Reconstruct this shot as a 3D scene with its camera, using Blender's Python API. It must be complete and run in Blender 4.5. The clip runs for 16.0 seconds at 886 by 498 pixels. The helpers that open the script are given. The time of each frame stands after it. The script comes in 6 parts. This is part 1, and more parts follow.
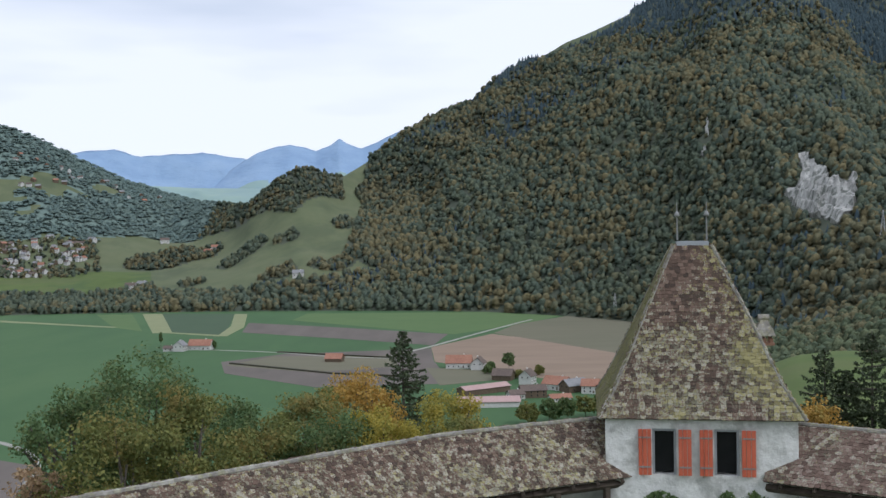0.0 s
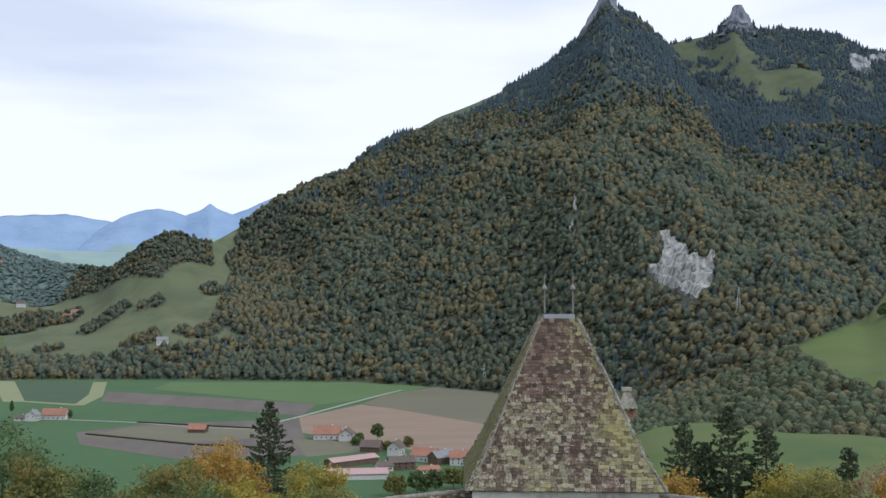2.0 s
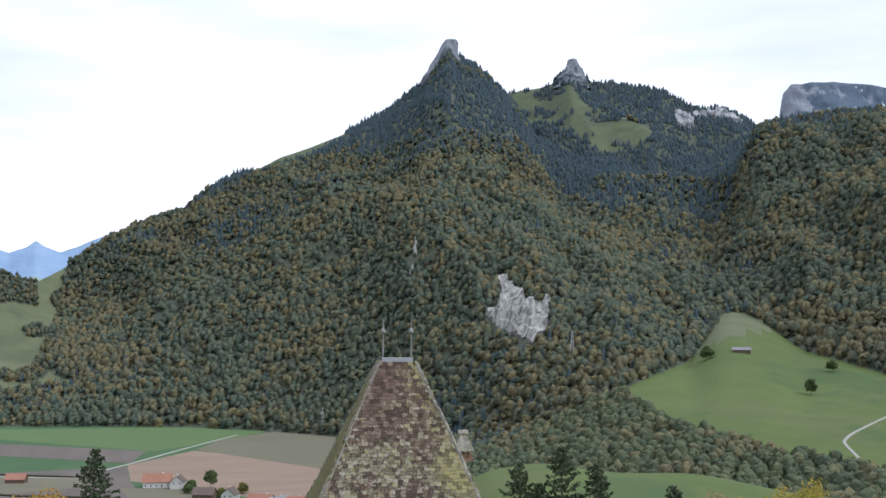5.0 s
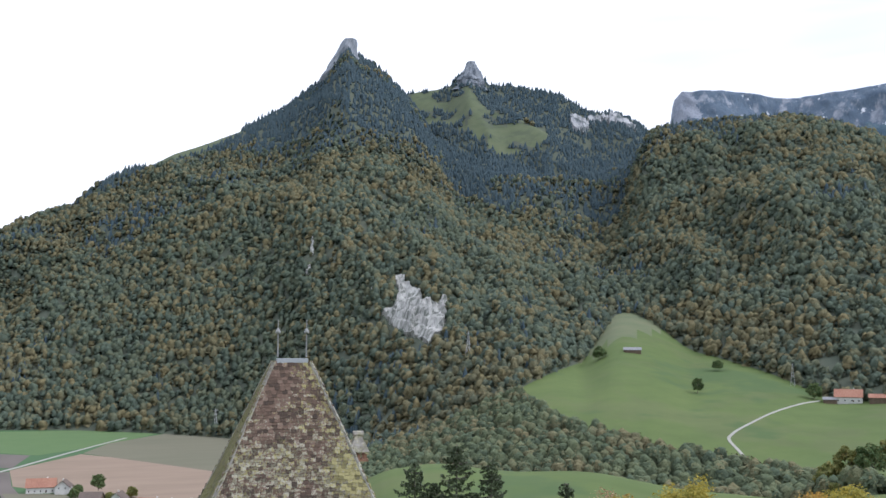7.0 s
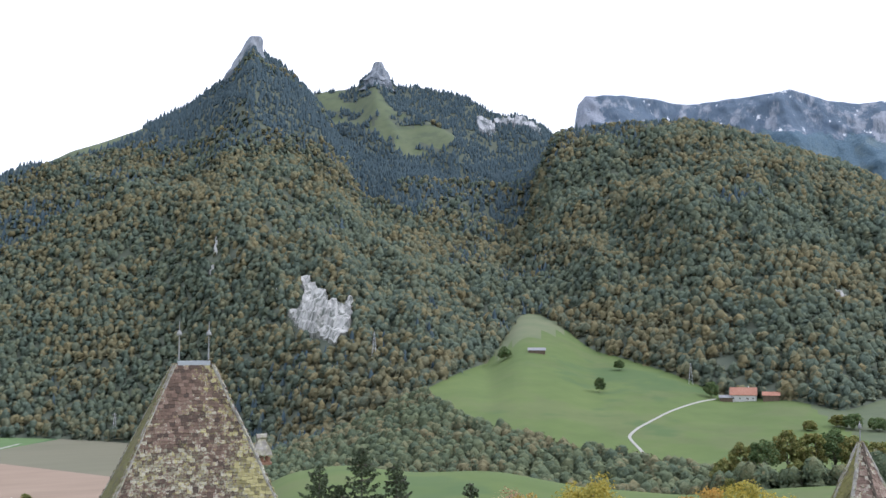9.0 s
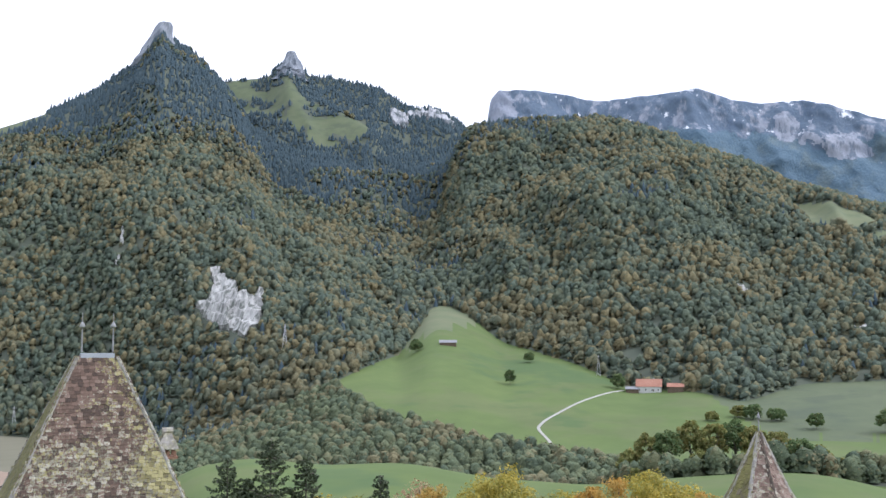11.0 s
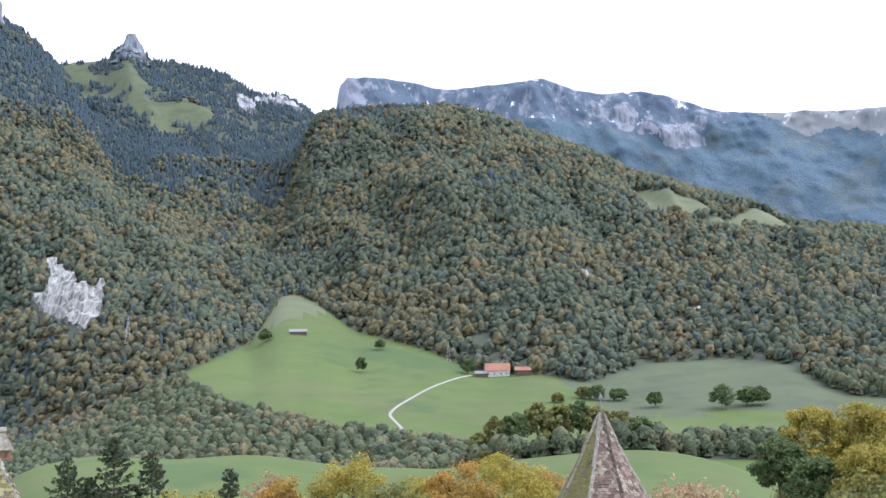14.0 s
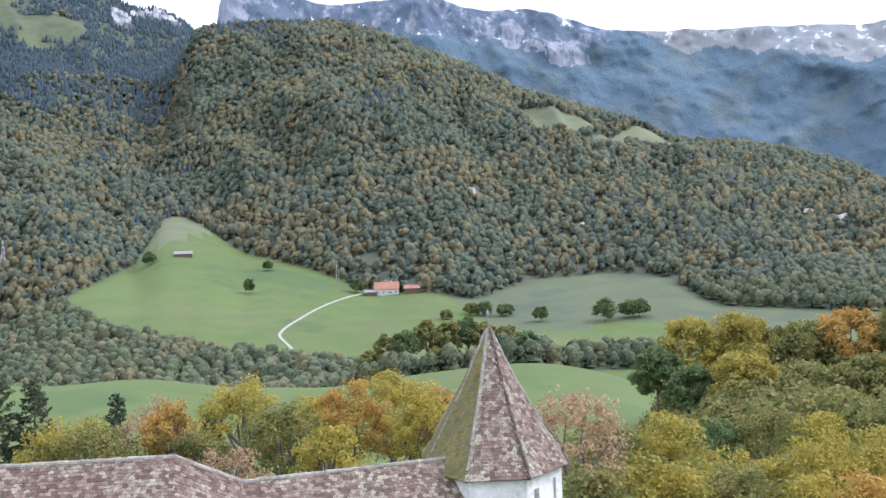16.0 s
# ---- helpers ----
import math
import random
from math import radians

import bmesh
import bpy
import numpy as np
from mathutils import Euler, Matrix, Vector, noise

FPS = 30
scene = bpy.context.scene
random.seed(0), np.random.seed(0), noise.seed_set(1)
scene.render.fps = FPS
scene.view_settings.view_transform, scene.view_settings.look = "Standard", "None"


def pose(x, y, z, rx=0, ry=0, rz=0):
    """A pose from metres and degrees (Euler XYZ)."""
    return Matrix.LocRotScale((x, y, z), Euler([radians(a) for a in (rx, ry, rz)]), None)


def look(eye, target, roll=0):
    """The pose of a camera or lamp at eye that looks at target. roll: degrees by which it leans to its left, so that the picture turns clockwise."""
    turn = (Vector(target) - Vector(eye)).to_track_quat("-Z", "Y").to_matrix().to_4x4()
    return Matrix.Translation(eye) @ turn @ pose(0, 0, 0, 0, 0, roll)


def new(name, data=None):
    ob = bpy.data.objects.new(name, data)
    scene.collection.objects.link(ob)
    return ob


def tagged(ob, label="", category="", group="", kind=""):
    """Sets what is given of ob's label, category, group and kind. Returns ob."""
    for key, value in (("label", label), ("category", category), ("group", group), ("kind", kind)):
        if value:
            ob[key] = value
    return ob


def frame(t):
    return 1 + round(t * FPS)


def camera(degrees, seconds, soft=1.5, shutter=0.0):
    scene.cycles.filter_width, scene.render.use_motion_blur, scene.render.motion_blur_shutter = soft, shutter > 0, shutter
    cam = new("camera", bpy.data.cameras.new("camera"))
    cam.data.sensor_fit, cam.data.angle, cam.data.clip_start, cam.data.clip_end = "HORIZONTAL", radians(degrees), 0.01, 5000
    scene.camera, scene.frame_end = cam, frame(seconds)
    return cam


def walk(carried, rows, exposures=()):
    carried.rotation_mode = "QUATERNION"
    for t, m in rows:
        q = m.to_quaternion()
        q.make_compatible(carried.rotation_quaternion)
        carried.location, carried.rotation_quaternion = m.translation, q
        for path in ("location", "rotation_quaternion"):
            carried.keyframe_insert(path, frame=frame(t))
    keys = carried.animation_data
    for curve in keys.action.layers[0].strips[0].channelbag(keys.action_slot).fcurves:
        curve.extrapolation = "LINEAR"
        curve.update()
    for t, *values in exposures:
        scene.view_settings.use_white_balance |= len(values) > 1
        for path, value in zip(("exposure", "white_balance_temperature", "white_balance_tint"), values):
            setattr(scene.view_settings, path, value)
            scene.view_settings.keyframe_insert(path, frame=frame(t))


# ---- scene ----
EYE = 130.0                 # the eye above the valley floor
cam = camera(46.63, 16.0)
# seconds, yaw, pitch, lean; the eye drifts a hand's width to the right while it turns
ROWS = [
    (0, -0.86, -0.94, 0.97),
    (0.5, -2.99, 0.20, 0.80),
    (1, -4.97, 0.86, -0.09),
    (1.5, -6.48, 1.92, -0.12),
    (2, -8.01, 2.89, -0.08),
    (2.5, -8.81, 3.56, -0.02),
    (3, -10.41, 3.76, 0.11),
    (3.5, -12.37, 4.08, 0.08),
    (4, -14.00, 4.80, -0.08),
    (4.5, -15.42, 5.14, -0.11),
    (7, -22.63, 5.31, -0.14),
    (7.5, -23.76, 5.36, 0.11),
    (8, -25.14, 5.46, -0.01),
    (8.5, -26.40, 5.46, 0.23),
    (9, -27.84, 5.37, 0.11),
    (11.5, -33.97, 4.74, 0.24),
    (12, -35.36, 4.52, 0.52),
    (12.5, -36.96, 4.43, 0.80),
    (13, -38.32, 4.52, 0.93),
    (13.5, -39.68, 4.53, 1.14),
    (14, -41.02, 4.16, 1.18),
    (14.5, -42.13, 3.24, 1.17),
    (15, -43.75, 1.55, 1.30),
    (15.5, -45.12, 0.08, 1.48),
    (16, -47.22, -0.53, 2.08),
]
EXPOSURES = [(0.0, -0.18, 5800, 12), (3.5, 0.0, 5800, 13), (7.0, 0.36, 5780, 14), (9.0, 0.58, 5750, 15), (12.0, 0.77, 5700, 17), (16.0, 0.98, 5640, 19)]
walk(cam, [(t, pose(0.0095 * t, -0.0022 * t, EYE + 0.004 * t, 90 + pitch, lean, yaw)) for t, yaw, pitch, lean in ROWS], EXPOSURES)

# ---- light: a high, thin overcast ----
SUN_HIGH, SUN_AZ = radians(43), radians(126)
world = bpy.data.worlds.new("overcast")
scene.world = world
world.use_nodes = True
wn, wl = world.node_tree.nodes, world.node_tree.links
wn.clear()
w_out = wn.new("ShaderNodeOutputWorld")
w_sky = wn.new("ShaderNodeTexSky")
w_sky.sky_type, w_sky.sun_disc = "NISHITA", False
w_sky.sun_elevation, w_sky.sun_rotation = SUN_HIGH, SUN_AZ
w_blue = wn.new("ShaderNodeBackground")
w_blue.inputs["Strength"].default_value = 0.12
w_cloud = wn.new("ShaderNodeBackground")
w_cloud.inputs["Strength"].default_value = 1.12
w_mix = wn.new("ShaderNodeMixShader")
w_co = wn.new("ShaderNodeTexCoord")
w_map = wn.new("ShaderNodeMapping")
w_map.inputs["Scale"].default_value = (1.6, 1.6, 8.5)
w_map.inputs["Location"].default_value = (0.32, 0.1, 0.55)
w_noise = wn.new("ShaderNodeTexNoise")
w_noise.inputs["Scale"].default_value = 1.35
w_noise.inputs["Detail"].default_value = 4.0
w_noise.inputs["Roughness"].default_value = 0.45
w_ramp = wn.new("ShaderNodeValToRGB")
w_ramp.color_ramp.elements[0].position, w_ramp.color_ramp.elements[0].color = 0.34, (0.72, 0.76, 0.82, 1)
w_ramp.color_ramp.elements[1].position, w_ramp.color_ramp.elements[1].color = 0.54, (1.0, 1.0, 1.0, 1)
wl.new(w_co.outputs["Generated"], w_map.inputs["Vector"])
wl.new(w_map.outputs["Vector"], w_noise.inputs["Vector"])
wl.new(w_noise.outputs["Fac"], w_ramp.inputs["Fac"])
wl.new(w_ramp.outputs["Color"], w_cloud.inputs["Color"])
wl.new(w_sky.outputs["Color"], w_blue.inputs["Color"])
w_mix.inputs["Fac"].default_value = 0.93
wl.new(w_blue.outputs[0], w_mix.inputs[1])
wl.new(w_cloud.outputs[0], w_mix.inputs[2])
wl.new(w_mix.outputs[0], w_out.inputs["Surface"])

sun = new("sun", bpy.data.lights.new("sun", "SUN"))
sun.data.energy, sun.data.angle, sun.data.color = 1.5, radians(20), (1.0, 0.96, 0.9)
sun.matrix_world = look((0, 0, 0), (-math.sin(SUN_AZ) * math.cos(SUN_HIGH), -math.cos(SUN_AZ) * math.cos(SUN_HIGH), -math.sin(SUN_HIGH)))


# ---- materials ----
def material(name, colours, scale=1.0, rough=0.9, random_share=0.0, bump=0.0, bump_scale=0.0, metal=0.0, spec=0.3, patch=0.0, patch_colours=None, patch_at=0.55, patch_scale=0.0, mode="island", stretch=None, translucent=0.0, second=None):
    """Colours along a ramp, driven by fine noise, broad noise and a chance value for each piece; patches of a second ramp (lichen, autumn, scree) over it."""
    m = bpy.data.materials.new(name)
    m.use_nodes = True
    n, l = m.node_tree.nodes, m.node_tree.links
    b = n["Principled BSDF"]
    b.inputs["Roughness"].default_value, b.inputs["Metallic"].default_value = rough, metal
    b.inputs["Specular IOR Level"].default_value = spec
    co = n.new("ShaderNodeNewGeometry" if mode != "object" else "ShaderNodeTexCoord")
    where = co.outputs["Position"] if mode != "object" else co.outputs["Object"]
    if stretch:
        mp = n.new("ShaderNodeMapping")
        mp.inputs["Scale"].default_value = stretch
        l.new(where, mp.inputs["Vector"])
        where = mp.outputs["Vector"]

    def noise_at(s, detail=6.0, r=0.6):
        t = n.new("ShaderNodeTexNoise")
        t.inputs["Scale"].default_value, t.inputs["Detail"].default_value, t.inputs["Roughness"].default_value = s, detail, r
        l.new(where, t.inputs["Vector"])
        return t.outputs["Fac"]

    def mixv(a, c, f):
        x = n.new("ShaderNodeMix")
        x.inputs[0].default_value = f
        l.new(a, x.inputs[2])
        l.new(c, x.inputs[3])
        return x.outputs[0]

    def ramp(src, cols, lo=0.3, hi=0.7):
        r = n.new("ShaderNodeValToRGB")
        e = r.color_ramp.elements
        while len(e) < len(cols):
            e.new(0.5)
        for i, c in enumerate(cols):
            e[i].position = lo + (hi - lo) * i / max(1, len(cols) - 1)
            e[i].color = (*c, 1)
        l.new(src, r.inputs["Fac"])
        return r.outputs["Color"]

    fac = mixv(noise_at(scale), noise_at(scale * 0.12, 3.0), 0.4)
    lo, hi = 0.33, 0.67
    if random_share:
        if mode == "object_random":
            oi = n.new("ShaderNodeObjectInfo")
            rnd = oi.outputs["Random"]
        else:
            gi = n.new("ShaderNodeNewGeometry")
            rnd = gi.outputs["Random Per Island"]
        fac = mixv(fac, rnd, random_share)
        lo, hi = 0.33 * (1 - random_share), 1 - 0.33 * (1 - random_share)
    col = ramp(fac, colours, lo, hi)
    if patch:
        pf = noise_at(patch_scale or scale * 0.3, 5.0, 0.65)
        if random_share:
            pf = mixv(pf, rnd, min(0.22, 0.5 * random_share))
        mask = n.new("ShaderNodeMapRange")
        mask.inputs["From Min"].default_value, mask.inputs["From Max"].default_value = patch_at - 0.04, patch_at + 0.06
        mask.inputs["To Max"].default_value = patch
        l.new(pf, mask.inputs["Value"])
        mx = n.new("ShaderNodeMix")
        mx.data_type = "RGBA"
        l.new(mask.outputs[0], mx.inputs[0])
        l.new(col, mx.inputs[6])
        l.new(ramp(fac, patch_colours, lo, hi), mx.inputs[7])
        col = mx.outputs[2]
    if second:
        s_scale, s_at, s_colours = second
        m2 = n.new("ShaderNodeMapRange")
        m2.inputs["From Min"].default_value, m2.inputs["From Max"].default_value = s_at - 0.03, s_at + 0.03
        l.new(noise_at(s_scale, 4.0, 0.7), m2.inputs["Value"])
        mx2 = n.new("ShaderNodeMix")
        mx2.data_type = "RGBA"
        l.new(m2.outputs[0], mx2.inputs[0])
        l.new(col, mx2.inputs[6])
        l.new(ramp(fac, s_colours, lo, hi), mx2.inputs[7])
        col = mx2.outputs[2]
    l.new(col, b.inputs["Base Color"])
    if bump:
        bp = n.new("ShaderNodeBump")
        bp.inputs["Strength"].default_value, bp.inputs["Distance"].default_value = 1.0, bump
        l.new(noise_at(bump_scale or scale * 2, 5.0), bp.inputs["Height"])
        l.new(bp.outputs["Normal"], b.inputs["Normal"])
    if translucent:
        tr = n.new("ShaderNodeBsdfTranslucent")
        l.new(col, tr.inputs["Color"])
        ms = n.new("ShaderNodeMixShader")
        ms.inputs[0].default_value = translucent
        l.new(b.outputs[0], ms.inputs[1])
        l.new(tr.outputs[0], ms.inputs[2])
        l.new(ms.outputs[0], n["Material Output"].inputs["Surface"])
    return m


M_GRASS = material("meadow grass", [(0.073, 0.110, 0.028), (0.089, 0.127, 0.034), (0.106, 0.142, 0.039)], 0.03, patch=0.55, patch_colours=[(0.095, 0.112, 0.044), (0.117, 0.133, 0.052)], patch_at=0.55, patch_scale=0.01, second=(0.006, 0.58, [(0.061, 0.103, 0.032), (0.079, 0.119, 0.038)]))
M_FIELD = material("field grass", [(0.048, 0.102, 0.041), (0.060, 0.123, 0.047), (0.076, 0.141, 0.054)], 0.012, stretch=(1, 0.3, 1))
M_PASTURE = material("dry pasture", [(0.095, 0.118, 0.06), (0.118, 0.138, 0.07), (0.142, 0.152, 0.083)], 0.02, patch=0.6, patch_colours=[(0.068, 0.09, 0.05), (0.082, 0.104, 0.056)], patch_at=0.57)
M_ALP = material("dull autumn alp", [(0.072, 0.093, 0.049), (0.088, 0.108, 0.055), (0.106, 0.121, 0.065)], 0.03, patch=0.6, patch_colours=[(0.056, 0.074, 0.046), (0.068, 0.085, 0.050)], patch_at=0.55, patch_scale=0.02)
M_FLOOR = material("forest floor", [(0.063, 0.078, 0.057), (0.092, 0.103, 0.071)], 0.05)
M_ROCK = material("pale limestone", [(0.207, 0.205, 0.192), (0.415, 0.409, 0.384), (0.634, 0.628, 0.594)], 0.16, stretch=(1, 1, 0.2), bump=2.5, bump_scale=0.35, patch=0.9, patch_colours=[(0.073, 0.085, 0.072), (0.159, 0.165, 0.144)], patch_at=0.545, patch_scale=0.11)
M_CRAG = material("grey crag", [(0.12, 0.14, 0.165), (0.19, 0.21, 0.235), (0.28, 0.295, 0.315)], 0.05, stretch=(1, 1, 0.35), bump=5.0, bump_scale=0.06, patch=0.7, patch_colours=[(0.07, 0.085, 0.1), (0.11, 0.125, 0.14)], patch_at=0.56, patch_scale=0.04)
M_CRAG_PALE = material("pale broken crag", [(0.2, 0.215, 0.235), (0.36, 0.365, 0.375), (0.5, 0.5, 0.5)], 0.08, stretch=(1, 1, 0.35), bump=4.0, bump_scale=0.1, patch=0.85, patch_colours=[(0.05, 0.07, 0.075), (0.08, 0.1, 0.1)], patch_at=0.53, patch_scale=0.035)
# greens pulled towards blue-grey, so the slopes' haze is part of the colour
WOOD_GREENS = [(0.074, 0.1, 0.084), (0.094, 0.121, 0.092), (0.112, 0.137, 0.096), (0.132, 0.15, 0.098), (0.158, 0.163, 0.098)]
OCHRES = [(0.112, 0.125, 0.086), (0.152, 0.146, 0.088), (0.19, 0.164, 0.088), (0.228, 0.182, 0.088)]
M_WOOD = material("mixed autumn wood", WOOD_GREENS, 0.45, random_share=0.38, patch=0.8, patch_colours=OCHRES, patch_at=0.515, patch_scale=0.005, bump=2.0, bump_scale=0.55, spec=0.06)
# lighter and bluer than the other woods: distance haze mixed into the base colour
M_WOOD_FAR = material("far wood with haze in its colour", [(0.117, 0.169, 0.167), (0.144, 0.199, 0.181), (0.171, 0.222, 0.186)], 0.2, random_share=0.25, bump=0.6, bump_scale=0.3, spec=0.06)
# dark blue-green needles, tinted bluer still to carry the haze of the heights
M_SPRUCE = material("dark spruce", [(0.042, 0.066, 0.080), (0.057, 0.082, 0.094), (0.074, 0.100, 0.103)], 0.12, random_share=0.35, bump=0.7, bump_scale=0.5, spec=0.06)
M_BELT = material("hedgerow wood", [(0.070, 0.096, 0.070), (0.102, 0.129, 0.079), (0.137, 0.160, 0.090), (0.175, 0.184, 0.102)], 0.6, random_share=0.36, patch=0.7, patch_colours=[(0.114, 0.116, 0.077), (0.174, 0.155, 0.090), (0.218, 0.176, 0.096)], patch_at=0.56, patch_scale=0.012, bump=1.3, bump_scale=0.8, spec=0.06)
M_BARK = material("grey bark", [(0.07, 0.06, 0.05), (0.14, 0.12, 0.1), (0.2, 0.18, 0.15)], 6.0, bump=0.02, bump_scale=20)
M_FIELD_DARK = material("dark green crop", [(0.055, 0.09, 0.05), (0.065, 0.105, 0.055)], 0.02)
M_FIELD_PALE = material("mown pale strip", [(0.208, 0.232, 0.114), (0.248, 0.264, 0.141)], 0.03)
M_FIELD_LIME = material("fresh green ley", [(0.085, 0.145, 0.052), (0.105, 0.165, 0.06)], 0.02)
M_EARTH_GREY = material("grey-brown ploughed earth", [(0.104, 0.092, 0.078), (0.136, 0.116, 0.101), (0.160, 0.136, 0.120)], 0.03, stretch=(1, 0.25, 1))
M_EARTH_PINK = material("pinkish bare earth", [(0.200, 0.152, 0.106), (0.256, 0.188, 0.136), (0.288, 0.216, 0.158)], 0.025, stretch=(0.3, 1, 1))
M_EARTH_OLIVE = material("olive stubble", [(0.135, 0.131, 0.086), (0.165, 0.154, 0.103)], 0.03, stretch=(0.3, 1, 1))
M_HEDGE = material("dark hedge", [(0.03, 0.035, 0.02), (0.06, 0.05, 0.03)], 0.2)
M_ROAD = material("pale gravel road", [(0.28, 0.275, 0.24), (0.36, 0.35, 0.31)], 0.3)
M_PLASTER = material("pale plaster", [(0.46, 0.455, 0.43), (0.6, 0.59, 0.56)], 0.4)
M_STONE = material("weathered limewashed masonry", [(0.403, 0.403, 0.381), (0.627, 0.622, 0.594), (0.806, 0.795, 0.773)], 2.6, bump=0.05, bump_scale=4.5, patch=0.65, patch_colours=[(0.269, 0.269, 0.246), (0.448, 0.437, 0.414)], patch_at=0.55, patch_scale=1.7)
M_BROWN_WALL = material("brown weathered boards", [(0.09, 0.065, 0.045), (0.16, 0.12, 0.085)], 1.5, stretch=(3, 3, 0.3))
M_RED_ROOF = material("faded orange-red tiled roof", [(0.24, 0.115, 0.08), (0.32, 0.16, 0.11), (0.38, 0.21, 0.15)], 0.8)
M_PINK_ROOF = material("faded pink sheet roof", [(0.4, 0.27, 0.25), (0.47, 0.33, 0.31)], 0.5)
M_DARK_ROOF = material("dark brown tiled roof", [(0.1, 0.08, 0.07), (0.17, 0.13, 0.11)], 0.8)
M_GREY_ROOF = material("grey fibre roof", [(0.2, 0.2, 0.21), (0.28, 0.28, 0.28)], 0.6)
M_GLASS = material("dark window glass", [(0.02, 0.022, 0.025), (0.04, 0.042, 0.045)], 0.5, rough=0.12, spec=0.5)
LICHEN = [(0.14, 0.14, 0.085), (0.28, 0.27, 0.16), (0.5, 0.485, 0.4)]


def tile_material(name, clay, single=False, pale_at=0.5, yellow_at=0.6, weather=None):
    """Clay tiles, each its own shade, with crusts of pale and of yellow lichen; weather = (place, across, foot, top, hip): bare towards the top, thick along one hip."""
    m = bpy.data.materials.new(name)
    m.use_nodes = True
    n, l = m.node_tree.nodes, m.node_tree.links
    b = n["Principled BSDF"]
    b.inputs["Roughness"].default_value, b.inputs["Specular IOR Level"].default_value = 0.9, 0.2
    geo = n.new("ShaderNodeNewGeometry")
    chance = n.new("ShaderNodeObjectInfo").outputs["Random"] if single else geo.outputs["Random Per Island"]

    def grain_at(size, detail=3.0, r=0.6):
        t = n.new("ShaderNodeTexNoise")
        t.inputs["Scale"].default_value, t.inputs["Detail"].default_value, t.inputs["Roughness"].default_value = size, detail, r
        l.new(geo.outputs["Position"], t.inputs["Vector"])
        return t.outputs["Fac"]

    def calc(op, a, c):
        x = n.new("ShaderNodeMath")
        x.operation = op
        for k, v in enumerate((a, c)):
            if isinstance(v, (int, float)):
                x.inputs[k].default_value = v
            else:
                l.new(v, x.inputs[k])
        return x.outputs[0]

    def spread(v, lo, hi, top=1.0):
        x = n.new("ShaderNodeMapRange")
        x.interpolation_type = "SMOOTHSTEP"
        x.inputs["From Min"].default_value, x.inputs["From Max"].default_value, x.inputs["To Max"].default_value = lo, hi, top
        l.new(v, x.inputs["Value"])
        return x.outputs[0]

    def shades(v, cols):
        r = n.new("ShaderNodeValToRGB")
        e = r.color_ramp.elements
        while len(e) < len(cols):
            e.new(0.5)
        for k, c in enumerate(cols):
            e[k].position, e[k].color = 0.2 + 0.6 * k / (len(cols) - 1), (*c, 1)
        l.new(v, r.inputs["Fac"])
        return r.outputs["Color"]

    def over(mask, under, top):
        x = n.new("ShaderNodeMix")
        x.data_type = "RGBA"
        l.new(mask, x.inputs[0])
        l.new(under, x.inputs[6])
        l.new(top, x.inputs[7])
        return x.outputs[2]

    tone = calc("ADD", calc("MULTIPLY", chance, 0.55), calc("MULTIPLY", grain_at(24.0), 0.45))
    pale = calc("ADD", calc("MULTIPLY", grain_at(17.0, 5.0, 0.65), 0.9), calc("MULTIPLY", chance, 0.1))
    yellow = calc("ADD", calc("MULTIPLY", grain_at(13.0, 5.0, 0.7), 0.92), calc("MULTIPLY", chance, 0.08))
    broad = calc("MULTIPLY", calc("SUBTRACT", grain_at(1.1, 2.0), 0.5), 0.35)
    pale, yellow = calc("ADD", pale, broad), calc("ADD", yellow, broad)
    if weather:
        place, across, foot, top, hip = weather
        dot = n.new("ShaderNodeVectorMath")
        dot.operation = "DOT_PRODUCT"
        l.new(geo.outputs["Position"], dot.inputs[0])
        dot.inputs[1].default_value = (*across, 0.444)
        side = calc("SUBTRACT", dot.outputs["Value"], place[0] * across[0] + place[1] * across[1] + 0.444 * foot)
        sep = n.new("ShaderNodeSeparateXYZ")
        l.new(geo.outputs["Position"], sep.inputs[0])
        bare = spread(sep.outputs["Z"], foot + 1.4, top - 0.9, 0.13)
        crust = spread(side, hip - 1.1, hip - 0.1, 0.1)
        pale = calc("ADD", calc("SUBTRACT", pale, bare), calc("MULTIPLY", crust, 0.5))
        yellow = calc("ADD", calc("SUBTRACT", yellow, calc("MULTIPLY", bare, 0.6)), crust)
    col = shades(tone, clay)
    col = over(spread(pale, pale_at - 0.02, pale_at + 0.05, 0.9), col, shades(tone, [(0.11, 0.104, 0.076), (0.18, 0.17, 0.122), (0.27, 0.26, 0.19), (0.4, 0.385, 0.31)]))
    col = over(spread(yellow, yellow_at - 0.02, yellow_at + 0.04, 0.9), col, shades(tone, [(0.13, 0.115, 0.05), (0.215, 0.19, 0.08), (0.33, 0.295, 0.13)]))
    l.new(col, b.inputs["Base Color"])
    bp = n.new("ShaderNodeBump")
    bp.inputs["Distance"].default_value = 0.012
    l.new(grain_at(30.0, 5.0), bp.inputs["Height"])
    l.new(bp.outputs["Normal"], b.inputs["Normal"])
    return m


CLAY = [(0.053, 0.040, 0.032), (0.099, 0.067, 0.051), (0.146, 0.098, 0.074), (0.198, 0.143, 0.112)]
CLAY_RED = [(0.092, 0.063, 0.050), (0.152, 0.103, 0.082), (0.207, 0.147, 0.118), (0.276, 0.216, 0.180)]
